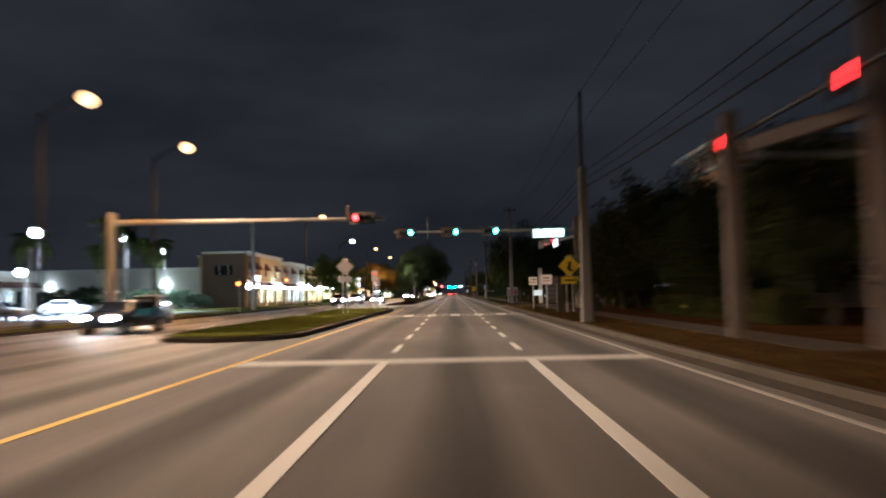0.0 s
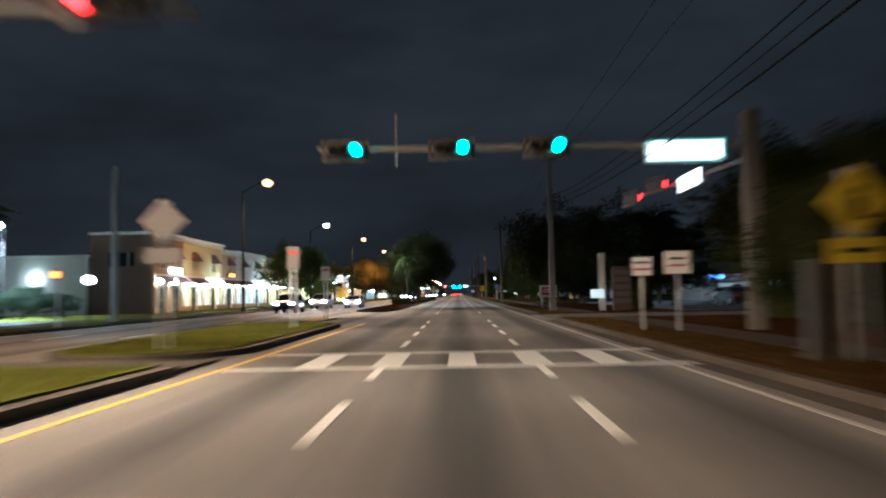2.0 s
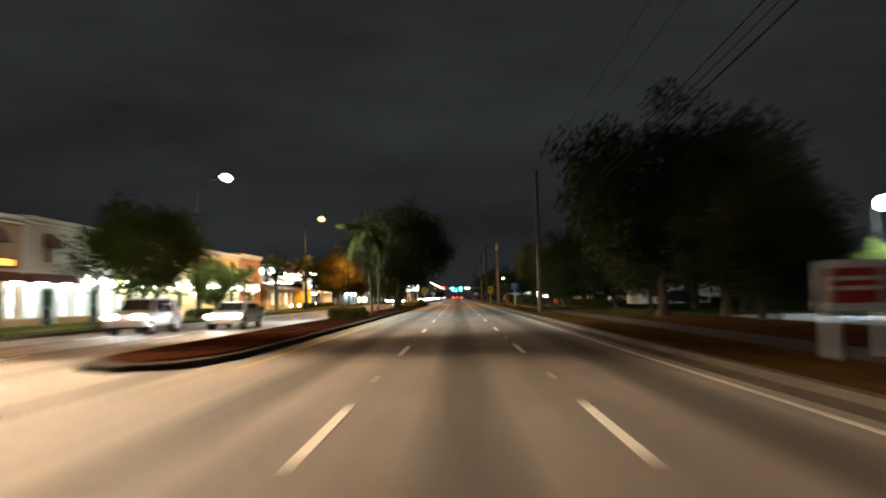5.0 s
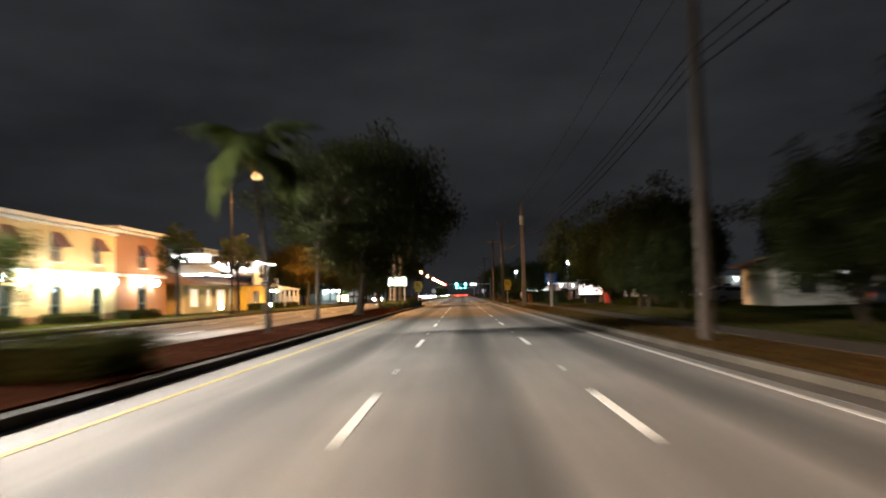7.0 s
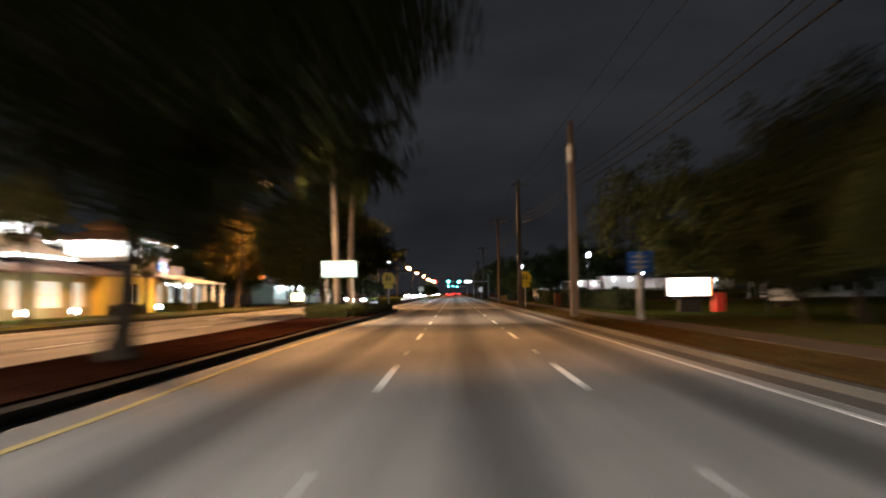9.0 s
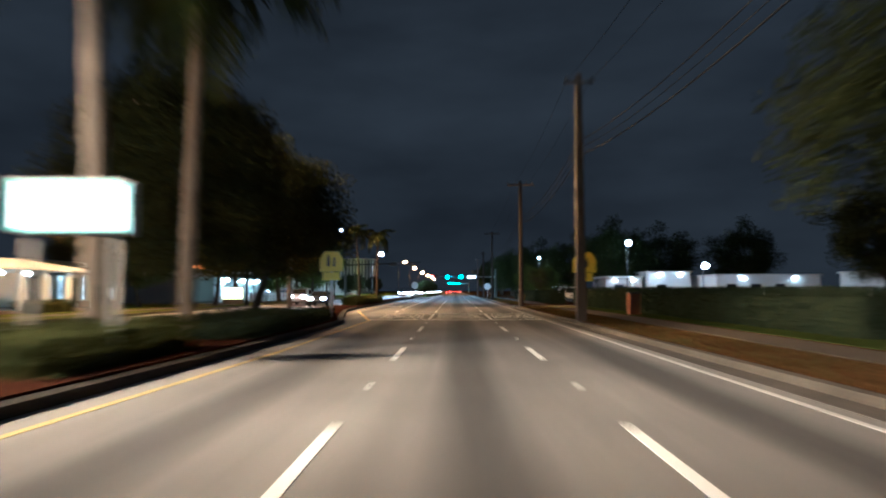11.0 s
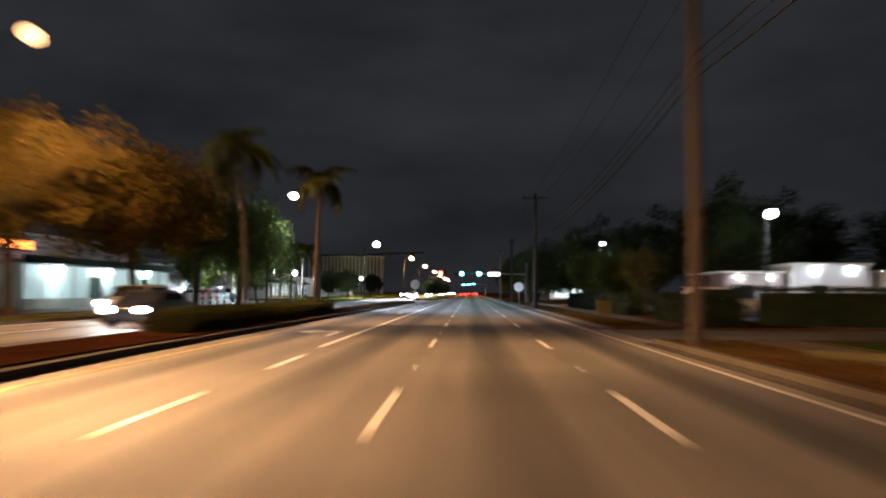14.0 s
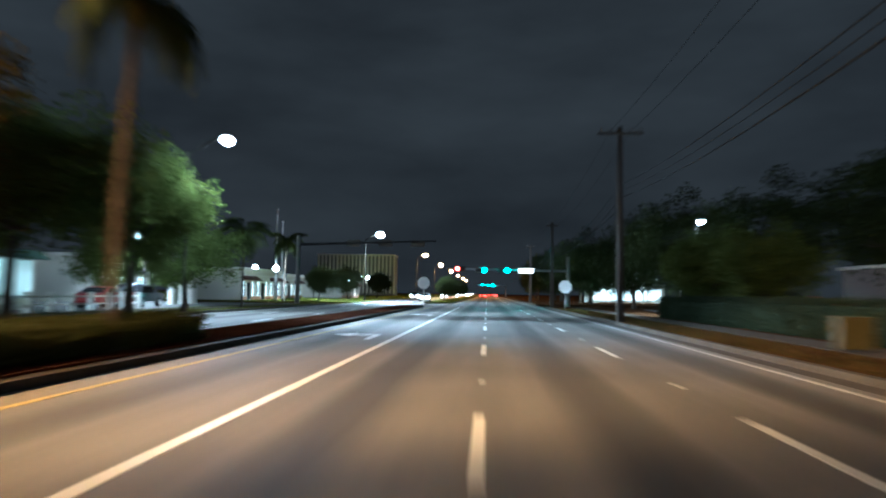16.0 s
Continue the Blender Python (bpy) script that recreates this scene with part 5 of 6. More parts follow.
    if lamps:
        for k in range(n):
            for dy in (-1.6, 1.6):
                c = -l / 2 + bay * (k + 0.5) + dy
                br = part("lamp_bracket", tube(B(), (0, c, 3.05), (0.42, c, 3.12), 0.03, seg=6), DARK, s)
                part("globe", ball(B(), (0.45, c, 2.95), 0.27, 12), E_WALL, br, "glowing white globe")
    if sign:
        m, yy, w = sign
        dark_face = m is E_LEDO
        part("shop_sign", box(B(), (0.12, yy, 4.05), (0.18, w, 0.62), 0.03), DARK if dark_face else E_SIGN, s, "dark shop sign" if dark_face else "glowing shop sign")
        if dark_face:
            for k in range(5):
                part("print", box(B(), (0.225, yy + w * 0.16 * (k - 2), 4.05), (0.02, w * 0.11, 0.40)), m, s, "glowing orange letter block")
        else:
            part("print", box(B(), (0.225, yy, 3.92), (0.02, w * 0.8, 0.22)), m, s)
    return s


GREEN_AWN = mat("green_awning", (0.03, 0.07, 0.05), 0.8, vary=0.2, bump=0.2)
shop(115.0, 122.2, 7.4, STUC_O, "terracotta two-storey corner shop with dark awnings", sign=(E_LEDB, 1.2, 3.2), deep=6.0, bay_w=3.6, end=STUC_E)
shop(122.2, 134.6, 7.35, STUC_Y, "yellow stucco two-storey shop with a pale cornice")
shop(134.6, 140.2, 6.8, STUC_T, "tan two-storey shop with lit windows", sign=(E_LEDO, 0.4, 3.0))
shop(140.2, 153.0, 7.0, STUC_W, "cream two-storey shop with lit windows")
shop(153.0, 164.5, 6.8, STUC_Y, "yellow stucco shop behind the trees")
shop(164.5, 187.2, 6.95, STUC_Y, "long yellow stucco two-storey shop with globe lamps", glass=False, bay_w=5.6)
shop(187.2, 197.4, 7.3, STUC_O, "terracotta brick-toned two-storey corner shop", glass=False, bay_w=10)
s = thing("low_shop", (-42, 121, 0.12), "long low white shop building behind the lot", "shop")
part("wall", facade(B(), -6.2, 8.0, 0, 5.0, 0, 0.3, []), STUC_W, s)
wl_ = facade(B(), -16, 7.9, 0, 5.3, 0, 0.3, [(-12, -9, 0.4, 2.6), (-6, -3, 0.4, 2.6)])
bmesh.ops.rotate(wl_, verts=wl_.verts, cent=(0, 0, 0), matrix=Matrix.Rotation(radians(-90), 3, "Z"))
bmesh.ops.translate(wl_, verts=wl_.verts, vec=(0, -6.55, 0))
part("front_wall", wl_, STUC_W, s)
part("coping", box(B(), (-4.05, -6.4, 5.42), (24.1, 0.5, 0.22), 0.03), TRIM, s)
for a in (-12.5, 3.2):
    part("wall_lamp", ball(B(), (a, -6.9, 3.3), 0.17, 12), E_WALL, s, "glowing white globe")
    part("lamp_bracket", tube(B(), (a, -6.55, 3.4), (a, -6.85, 3.4), 0.03, seg=6), DARK, s)
for a in (-10.5, -4.5):
    part("shop_window", box(B(), (a, -6.3, 1.5), (3.0, 0.04, 2.2)), E_WIN, s, "dimly lit window")

def hip_roof(bm, y0, y1, x0, x1, z0, z1, ridge=0.35):
    cx, cy, l = (x0 + x1) / 2, (y0 + y1) / 2, (y1 - y0)
    e = [bm.verts.new(p) for p in ((x0, y0, z0), (x1, y0, z0), (x1, y1, z0), (x0, y1, z0))]
    e2 = [bm.verts.new((v.co.x, v.co.y, z0 - 0.12)) for v in e]
    r = [bm.verts.new((cx, cy - l * ridge / 2, z1)), bm.verts.new((cx, cy + l * ridge / 2, z1))]
    for f in ((e[0], e[1], r[0]), (e[1], e[2], r[1], r[0]), (e[2], e[3], r[1]), (e[3], e[0], r[0], r[1]), e2[::-1]):
        bm.faces.new(f)
    for i in range(4):
        j = (i + 1) % 4
        bm.faces.new((e2[i], e2[j], e[j], e[i]))
    bmesh.ops.recalc_face_normals(bm, faces=bm.faces)
    return bm


# restaurant with lit cupola and porch
R = thing("restaurant", (-28, 220, 0.12), "yellow restaurant with brown roofs, a lit white cupola and porch", "restaurant")
holes = [(a, a + w, 0.7, 2.5) for a, w in ((-16.4, 2.6), (-11.6, 1.4), (-8.2, 3.0), (-3.6, 1.6), (9.2, 1.6), (11.6, 1.4))]
bm = facade(B(), -18, 14, 0, 3.1, 0, 0.3, holes)
box(bm, (-6, -17.85, 1.55), (11.4, 0.3, 3.1))
box(bm, (-6, 13.85, 1.55), (11.4, 0.3, 3.1))
box(bm, (-12, -2, 1.55), (0.3, 31.3, 3.1))
part("wall", bm, STUC_Y, R)
for a, b_, c, d in holes:
    w = part("window", box(B(), (-0.24, (a + b_) / 2, (c + d) / 2), (0.04, b_ - a, d - c)), E_WIN, R, "warm lit window")
    fr = B()
    for yy in (a + 0.04, (a + b_) / 2, b_ - 0.04):
        box(fr, (-0.17, yy, (c + d) / 2), (0.07, 0.06, d - c))
    box(fr, (-0.17, (a + b_) / 2, (c + d) / 2), (0.065, b_ - a, 0.05))
    part("frame", fr, TRIM, w)
part("roof", hip_roof(B(), -19, 1.0, -13, 1.0, 3.1, 5.0), ROOF, R)
part("roof", hip_roof(B(), 1.01, 15, -13, 1.0, 3.1, 4.6), ROOF, R)


def cupola(parent, y, x, w, z0, z1, roof):
    bm = B()
    for sx in (-1, 1):
        for sy in (-1, 1):
            box(bm, (x + sx * w / 2, y + sy * w / 2, (z0 + z1) / 2), (0.25, 0.25, z1 - z0))
    box(bm, (x, y, z0 + 0.2), (w, w, 0.4))
    box(bm, (x, y, z1 - 0.1), (w + 0.7, w + 0.7, 0.2), 0.04)
    c = part("cupola", bm, TRIM, parent, "white cupola frame")
    # glowing block added in place of the lit band under the eaves
    part("eaves_glow", box(B(), (x, y, z0 + 0.4 + (z1 - z0 - 0.6) / 2), (w - (0.5 if w < 5 else 2.4), w - (0.5 if w < 5 else 2.4), z1 - z0 - 0.6)), E_EAVES, c, "glowing white block standing in for the lit eaves")
    for k in range(1, 5):
        for at_ in ((x + w / 2, y - w / 2 + w * k / 5), (x - w / 2 + w * k / 5, y - w / 2)):
            part("mullion", box(B(), (*at_, (z0 + z1) / 2), (0.12, 0.12, z1 - z0)), TRIM, c)
    part("cupola_roof", hip_roof(B(), y - w / 2 - 0.9, y + w / 2 + 0.9, x - w / 2 - 0.9, x + w / 2 + 0.9, z1 + 0.13, roof, 0.15), TRIM if z1 > 6.2 else ROOF, c)
    for k in range(8):
        for at_ in ((x + w / 2 + 0.75, y - w / 2 - 0.6 + (w + 1.2) * k / 7), (x - w / 2 - 0.6 + (w + 1.2) * k / 7, y - w / 2 - 0.75)):
            part("eave_bulb", ball(B(), (*at_, z1 - 0.02), 0.06, 8), E_WALL, c, "small glowing bulb under the eaves")
    for k in range(9 if z1 > 6.2 else 0):
        part("baluster", box(B(), (x + w / 2 + 0.3, y - w / 2 + w * k / 8, z1 + 0.35), (0.06, 0.10, 0.5)), TRIM, c)


# first tower: a white skirt roof, a wide lit lantern and a flat cap with a balustrade
LY, LX_ = -7.2, -3.2
skirt = part("skirt_roof", hip_roof(B(), LY - 3.3, LY + 3.3, LX_ - 3.3, LX_ + 3.3, 4.35, 6.3, 0.05), TRIM, R, "white flared roof lit from below")
part("skirt_fascia", box(B(), (LX_, LY, 4.2), (6.4, 6.4, 0.22), 0.03), TRIM, skirt)
for k in range(8):
    for at_ in ((LX_ + 3.4, LY - 3.15 + 0.9 * k), (LX_ - 3.15 + 0.9 * k, LY - 3.4)):
        part("eave_bulb", ball(B(), (*at_, 4.12), 0.07, 8), E_WALL, skirt, "small glowing bulb under the eaves")
lantern = part("lantern", box(B(), (LX_, LY, 5.55), (3.9, 3.9, 0.25), 0.03), TRIM, R, "white lantern base")
for j in range(5):
    for at_ in ((LX_ + 1.8, LY - 1.8 + 0.9 * j), (LX_ - 1.8, LY - 1.8 + 0.9 * j), (LX_ - 1.8 + 0.9 * j, LY - 1.8), (LX_ - 1.8 + 0.9 * j, LY + 1.8)):
        part("lantern_post", box(B(), (*at_, 6.1), (0.14, 0.14, 0.9)), TRIM, lantern)
part("tower_glow", box(B(), (LX_, LY, 6.08), (3.2, 3.2, 0.8), 0.05), glow("bright_lantern", (0.95, 1.0, 1.0), 7.0), lantern, "bright white light inside the lantern")
part("lantern_cap", box(B(), (LX_, LY, 6.62), (4.7, 4.7, 0.16), 0.04), TRIM, lantern)
for j in range(9):
    for at_ in ((LX_ + 2.2, LY - 2.2 + 0.55 * j), (LX_ - 2.2 + 0.55 * j, LY - 2.2)):
        part("baluster", box(B(), (*at_, 6.9), (0.10, 0.10, 0.4)), TRIM, lantern)
part("top_rail", box(B(), (LX_ + 2.2, LY, 7.13), (0.12, 4.5, 0.08)), TRIM, lantern)
part("top_rail", box(B(), (LX_ - 0.07, LY - 2.2, 7.13), (4.4, 0.12, 0.08)), TRIM, lantern)
cupola(R, 9.6, -3.6, 7.6, 4.5, 6.2, 7.6)
part("top_cap_wall", box(B(), (-3.6, 9.6, 7.35), (2.6, 2.6, 0.7)), STUC_O, R, "small raised wall under the upper roof")
part("top_cap_roof", hip_roof(B(), 7.9, 11.3, -5.3, -1.9, 7.72, 8.6, 0.1), ROOF, R, "small upper hip roof")
tower = facade(B(), 5.8, 13.4, 3.1, 4.5, 0.35, 0.3, [])
part("tower_wall", tower, STUC_W, R)
bay = facade(B(), -0.8, 8.0, 0, 3.0, 1.2, 0.3, [(2.2, 5.4, 0.9, 2.4)])
bay_part = part("bay", bay, BRIGHT_Y, R, "bright yellow projecting bay")
for yy in (-0.65, 7.85):
    part("bay_side", box(B(), (0.45, yy, 1.5), (0.88, 0.28, 3.0)), BRIGHT_Y, R, "bright yellow bay side")
part("bay_roof", box(B(), (0.6, 3.6, 3.08), (1.5, 9.2, 0.14), 0.03), ROOF, R)
part("bay_window", box(B(), (1.0, 3.8, 1.65), (0.04, 3.2, 1.5)), GLASS, bay_part)
for yy in (2.25, 3.3, 4.35, 5.35):
    part("bay_mullion", box(B(), (1.06, yy, 1.65), (0.07, 0.07, 1.5)), TRIM, bay_part)
part("balcony", box(B(), (0.9, 12.6, 3.15), (1.1, 3.4, 0.25), 0.04), TRIM, R)
for k in range(7):
    part("balcony_rail", box(B(), (1.4, 11.1 + 0.5 * k, 3.7), (0.07, 0.07, 0.85)), TRIM, R)
part("balcony_rail", box(B(), (1.4, 12.6, 4.15), (0.1, 3.3, 0.08)), TRIM, R)
part("restaurant_sign", box(B(), (0.45, 11.6, 4.2), (0.12, 1.6, 0.8), 0.03), E_LEDB, R, "small blue lit sign")
part("porch_roof", hip_roof(B(), 13.0, 25.0, -5.0, 2.2, 2.75, 3.5, 0.5), TRIM, R)
part("porch_floor", box(B(), (-1.4, 19.0, 0.1), (7.0, 12.0, 0.2)), WALKWAY, R)
for yy in (13.4, 16.2, 19.0, 21.8, 24.6):
    part("porch_column", box(B(), (1.9, yy, 1.45), (0.26, 0.26, 2.5), 0.03), TRIM, R)
part("porch_back", box(B(), (-4.8, 19.2, 1.5), (0.2, 10.5, 2.5)), STUC_W, R)
for yy in (15.0, 18.0, 21.0):
    lampp = part("porch_lamp", ball(B(), (-0.5, yy, 2.5), 0.16, 10), E_WALL, R, "glowing porch lamp")
for yy in (-14, -8, 0.5, 6.0):
    g_ = thing("garden_light", (-25.6, 220 + yy, 0.12), "small bright garden floodlight in the shrubs", "lamp", "garden lights")
    part("stem", tube(B(), (0, 0, 0), (0, 0, 0.4), 0.04, seg=8), DARK, g_)
    part("bulb", ball(B(), (0.0, 0, 0.5), 0.17, 10), E_WALL, g_)

# low buildings further on
shop(247, 264, 3.6, STUC_W, "low cream building behind trees", x=-33, lamps=False, upper=False)
s = thing("porch_shop", (-29.5, 292, 0.12), "pale shop with a glazed porch, globe lamps and orange letters", "shop")
PORCH_GLASS = glow("lit_porch_glass", (0.70, 0.95, 0.92), 0.22)
part("wall", box(B(), (-3.2, 0, 2.6), (0.3, 23, 5.2)), STUC_W, s)
part("coping", box(B(), (-3.2, 0, 5.3), (0.6, 23.4, 0.22), 0.03), TRIM, s)
part("end_wall", box(B(), (-7.2, -11.4, 2.6), (7.7, 0.3, 5.2)), STUC_W, s)
part("end_wall", box(B(), (-7.2, 11.4, 2.6), (7.7, 0.3, 5.2)), STUC_W, s)
part("porch_roof", box(B(), (-1.3, 0, 3.15), (3.6, 23, 0.22), 0.03), TRIM, s)
aw = B()
prism(aw, [(0, 0), (1.0, 0), (0, 0.55)], -11.5, 11.5)
bmesh.ops.rotate(aw, verts=aw.verts, cent=(0, 0, 0), matrix=Matrix.Rotation(radians(90), 3, "X"))
bmesh.ops.translate(aw, verts=aw.verts, vec=(0.52, 0, 3.02))
part("awning", aw, GREEN_AWN, s, "dark green sloping awning")
for k in range(12):
    yy = -11.4 + 2.07 * k
    part("post", box(B(), (0.4, yy, 1.5), (0.12, 0.12, 3.0)), TRIM, s)
    if k < 11:
        if k in (4, 8):
            part("door", box(B(), (0.36, yy + 1.03, 1.15), (0.06, 1.5, 2.2)), DOORG, s, "dark porch door")
        pane_low = 0.7 if k not in (4, 8) else 2.3
        part("pane", box(B(), (0.38, yy + 1.03, (pane_low + 2.95) / 2), (0.03, 1.92, 2.95 - pane_low)), PORCH_GLASS, s, "lit porch pane")
        part("low_panel", box(B(), (0.38, yy + 1.03, 0.34), (0.08, 1.92, 0.66)), STUC_W, s)
for yy in (-8.0, -1.2, 5.8):
    br = part("lamp_bracket", tube(B(), (0.4, yy, 2.75), (0.9, yy, 2.8), 0.03, seg=6), DARK, s)
    part("globe", ball(B(), (1.0, yy, 2.7), 0.2, 14), E_WALL, br, "large glowing globe")
sb = part("sign_board", box(B(), (-2.95, -7.0, 4.5), (0.16, 4.4, 0.95), 0.03), DARK, s)
for k in range(6):
    part("print", box(B(), (-2.85, -8.75 + 0.7 * k, 4.5), (0.03, 0.46, 0.62)), E_LEDO, sb, "glowing orange letter block")
shop(56, 96, 4.3, STUC_W, "low white shop building across the lot", x=-46, lamps=False, upper=False, sign=(E_LEDR, -8, 6))
s = thing("gate_pavilion", (-29, 325.5, 0.12), "cream gate pavilion with columns and a cornice", "pavilion")
for yy in (-2.2, 0.0, 2.2):
    part("column", tube(B(), (0, yy, 0), (0, yy, 4.2), 0.42, 0.36, 14), STUC_W, s)
part("lintel", box(B(), (-0.5, 0, 4.7), (2.2, 5.6, 0.9), 0.06), STUC_W, s)
part("parapet", box(B(), (-0.5, 0.8, 6.1), (1.6, 2.4, 1.9), 0.06), TRIM, s)
for y0_, y1_, x_ in ((362, 382, -36), (392, 412, -40), (424, 446, -34)):
    shop(y0_, y1_, 4.4, STUC_W, "far pale shop with bright windows", x=x_, lamps=False, upper=False)
shop(330, 338, 4.6, STUC_W, "small pale shop with bright windows", x=-38, lamps=False, upper=False)
# roadside lightbox on the left
s = thing("roadside_sign", (-22.4, 266.2, 0.12), "glowing yellow-white lightbox sign near the ground", "sign")
part("base", box(B(), (0, 0, 0.25), (2.0, 0.4, 0.5), 0.03), CONCRETE, s)
bx = part("cabinet", box(B(), (0, 0, 1.1), (2.1, 0.32, 1.2), 0.04), CAB, s)
part("face", box(B(), (0, -0.17, 1.1), (1.98, 0.02, 1.06)), E_SIGNY, bx, "glowing face")
# white fence along the far walk
fence = thing("picket_fence", (-25.2, 296, 0.12), "low pale fence with square posts", "fence")
for k in range(14):
    part("post", box(B(), (0, -13 + 2 * k, 0.55), (0.3, 0.3, 1.1), 0.03), TRIM, fence)
part("rail", box(B(), (0, 0, 0.85), (0.08, 26, 0.1)), TRIM, fence)
part("rail", box(B(), (0, 0, 0.4), (0.08, 26, 0.1)), TRIM, fence)

# mid-rise block far off with pale ribs
blk = thing("office_block", (-71, 640, 0.12), "far pale mid-rise block with vertical ribs", "building")
part("wall", box(B(), (2.5, 0, 10), (39, 16, 20)), CAB, blk)
for k in range(21):
    part("rib", box(B(), (-16.5 + 1.94 * k, -8.3, 10.5), (0.7, 0.6, 19)), STUC_W, blk)
part("roof", box(B(), (2.5, 0, 20.3), (40, 17, 0.6)), TRIM, blk)
for k in range(6):
    part("window", box(B(), (-14 + 5.5 * k, -8.05, 4.0 + 2.5 * (k % 3)), (1.1, 0.06, 1.4)), E_WIN, blk)

# right side: white buildings behind the hedge
PLASTER_W = mat("white_plaster", (0.74, 0.74, 0.73), 0.85, vary=0.08, scale=2, bump=0.2)
PLASTER_P = mat("pinkish_plaster", (0.27, 0.22, 0.20), 0.85, vary=0.12, scale=2, bump=0.2)
for x0, x1, y0, y1, h, pale in ((21.4, 26.6, 299, 309, 3.1, 0), (27.2, 33.2, 298, 308, 3.8, 1), (34.5, 48, 291, 305, 3.2, 1), (49, 63, 272, 288, 3.4, 1)):
    s = thing("white_building", ((x0 + x1) / 2, (y0 + y1) / 2, 0.13), "low white building lit by a lamp in the lot" if pale else "low pinkish building with a flat roof behind the hedge", "building", "white buildings")
    w, l = x1 - x0, y1 - y0
    bm = B()
    fz = [(-w / 2 + 1.2 + 3.2 * k, -w / 2 + 2.6 + 3.2 * k, 0.9, 2.1) for k in range(int(w / 3.4))]
    facade(bm, -w / 2, w / 2, 0, h, 0, 0.3, fz)
    bmesh.ops.rotate(bm, verts=bm.verts, cent=(0, 0, 0), matrix=Matrix.Rotation(radians(-90), 3, "Z"))
    bmesh.ops.translate(bm, verts=bm.verts, vec=(0, -l / 2, 0))
    box(bm, (-w / 2 + 0.15, 0.3, h / 2), (0.3, l - 0.7, h))
    box(bm, (w / 2 - 0.15, 0.3, h / 2), (0.3, l - 0.7, h))
    part("wall", bm, PLASTER_W if pale else PLASTER_P, s)
    part("roof", box(B(), (0, 0, h + 0.1), (w + 0.5, l + 0.5, 0.2), 0.03), TRIM, s)
    for a, b_, c, d in fz:
        part("window", box(B(), ((a + b_) / 2, -l / 2 + 0.22, (c + d) / 2), (b_ - a, 0.04, d - c)), GLASS, s)
    for k in range(2):
        part("wall_lamp", ball(B(), (-w / 4 + k * w / 2, -l / 2 - 0.15, h - 0.4), 0.12, 10), E_WALL, s, "glowing wall lamp")
# lit canopy far off beside the road
s = thing("station_canopy", (25, 392, 0.12), "far flat white canopy on columns with bright downlights", "canopy")
part("roof", box(B(), (0, 0, 4.7), (20, 12, 0.8), 0.05), TRIM, s)
for cx in (-8.5, 0.0, 8.5):
    for cy in (-4.5, 4.5):
        part("column", box(B(), (cx, cy, 2.15), (0.35, 0.35, 4.3)), STUC_W, s)
for cx in (-8, -4.8, -1.6, 1.6, 4.8, 8):
    part("downlight", box(B(), (cx, -5.0, 4.22), (0.9, 0.9, 0.16), 0.03), E_WALL, s, "glowing downlight panel")
s = thing("kiosk", (25, 402, 0.12), "far low pale shop with bright glass", "shop")
part("wall", box(B(), (0, 2, 1.7), (14, 4, 3.4)), STUC_W, s)
for cx in (-5.2, -2.6, 0, 2.6, 5.2):
    part("window", box(B(), (cx, -0.03, 1.5), (2.2, 0.06, 2.0)), E_SHOP, s, "brightly lit window")
part("roof", box(B(), (0, 2, 3.5), (14.6, 4.6, 0.2), 0.03), TRIM, s)

# three-storey house with an open gallery under a broad eave
s = thing("gallery_house", (23.0, 60.5, 0.12), "tall tan house with a columned gallery under pale eaves", "house")
part("wall", box(B(), (0, 0, 4.05), (15.2, 6.2, 8.1), 0.04), STUC_T, s)
part("belt", box(B(), (0, 0, 8.2), (15.7, 6.7, 0.2), 0.03), TRIM, s, "pale belt course")
# shade of the recess is given by a darker stucco than the house
part("gallery_wall", box(B(), (0, 0, 8.85), (13.2, 4.4, 1.1)), STUC_O, s, "wall behind the gallery, darker stucco for the recess shade")
for k in range(8):
    part("column", box(B(), (-7.35 + 2.1 * k, -2.85, 8.85), (0.42, 0.42, 1.1), 0.02), TRIM, s)
    if k in (1, 2, 3):
        part("column", box(B(), (-7.35, -2.85 + 1.9 * k, 8.85), (0.42, 0.42, 1.1), 0.02), TRIM, s)
part("eave", box(B(), (0, 0, 9.52), (16.6, 7.4, 0.24), 0.03), TRIM, s, "broad pale eave")
part("roof", hip_roof(B(), -3.6, 3.6, -8.2, 8.2, 9.64, 10.6, 0.05), SIGN_BR, s)
for k in range(4):
    for z in (1.6, 4.4, 6.9):
        w_ = part("window", box(B(), (-5.6 + 3.6 * k, -3.12, z), (1.2, 0.06, 1.5)), GLASS, s)
        part("sill", box(B(), (-5.6 + 3.6 * k, -3.16, z - 0.8), (1.4, 0.14, 0.1), 0.01), TRIM, w_)

# strip of stores beyond the lot
s = thing("store_strip", (44, 138, 0.13), "low strip of stores with a canopy and lit signs", "store")
hs = [(-14 + 5.6 * k, -10 + 5.6 * k, 0.4, 2.5) for k in range(5)]
bm = facade(B(), -16, 16, 0, 3.7, 0, 0.3, hs)
bmesh.ops.rotate(bm, verts=bm.verts, cent=(0, 0, 0), matrix=Matrix.Rotation(radians(-90), 3, "Z"))
bmesh.ops.translate(bm, verts=bm.verts, vec=(0, -5, 0))
for sx in (-15.85, 15.85):
    part("side_wall", box(B(), (sx, 0.5, 1.85), (0.3, 10.6, 3.7)), STUC_W, s)
part("wall", bm, STUC_W, s)
part("roof", box(B(), (0, 0.5, 3.8), (33, 12, 0.2)), TRIM, s)
part("canopy", box(B(), (0, -6.2, 2.95), (33, 2.4, 0.35), 0.04), TRIM, s)
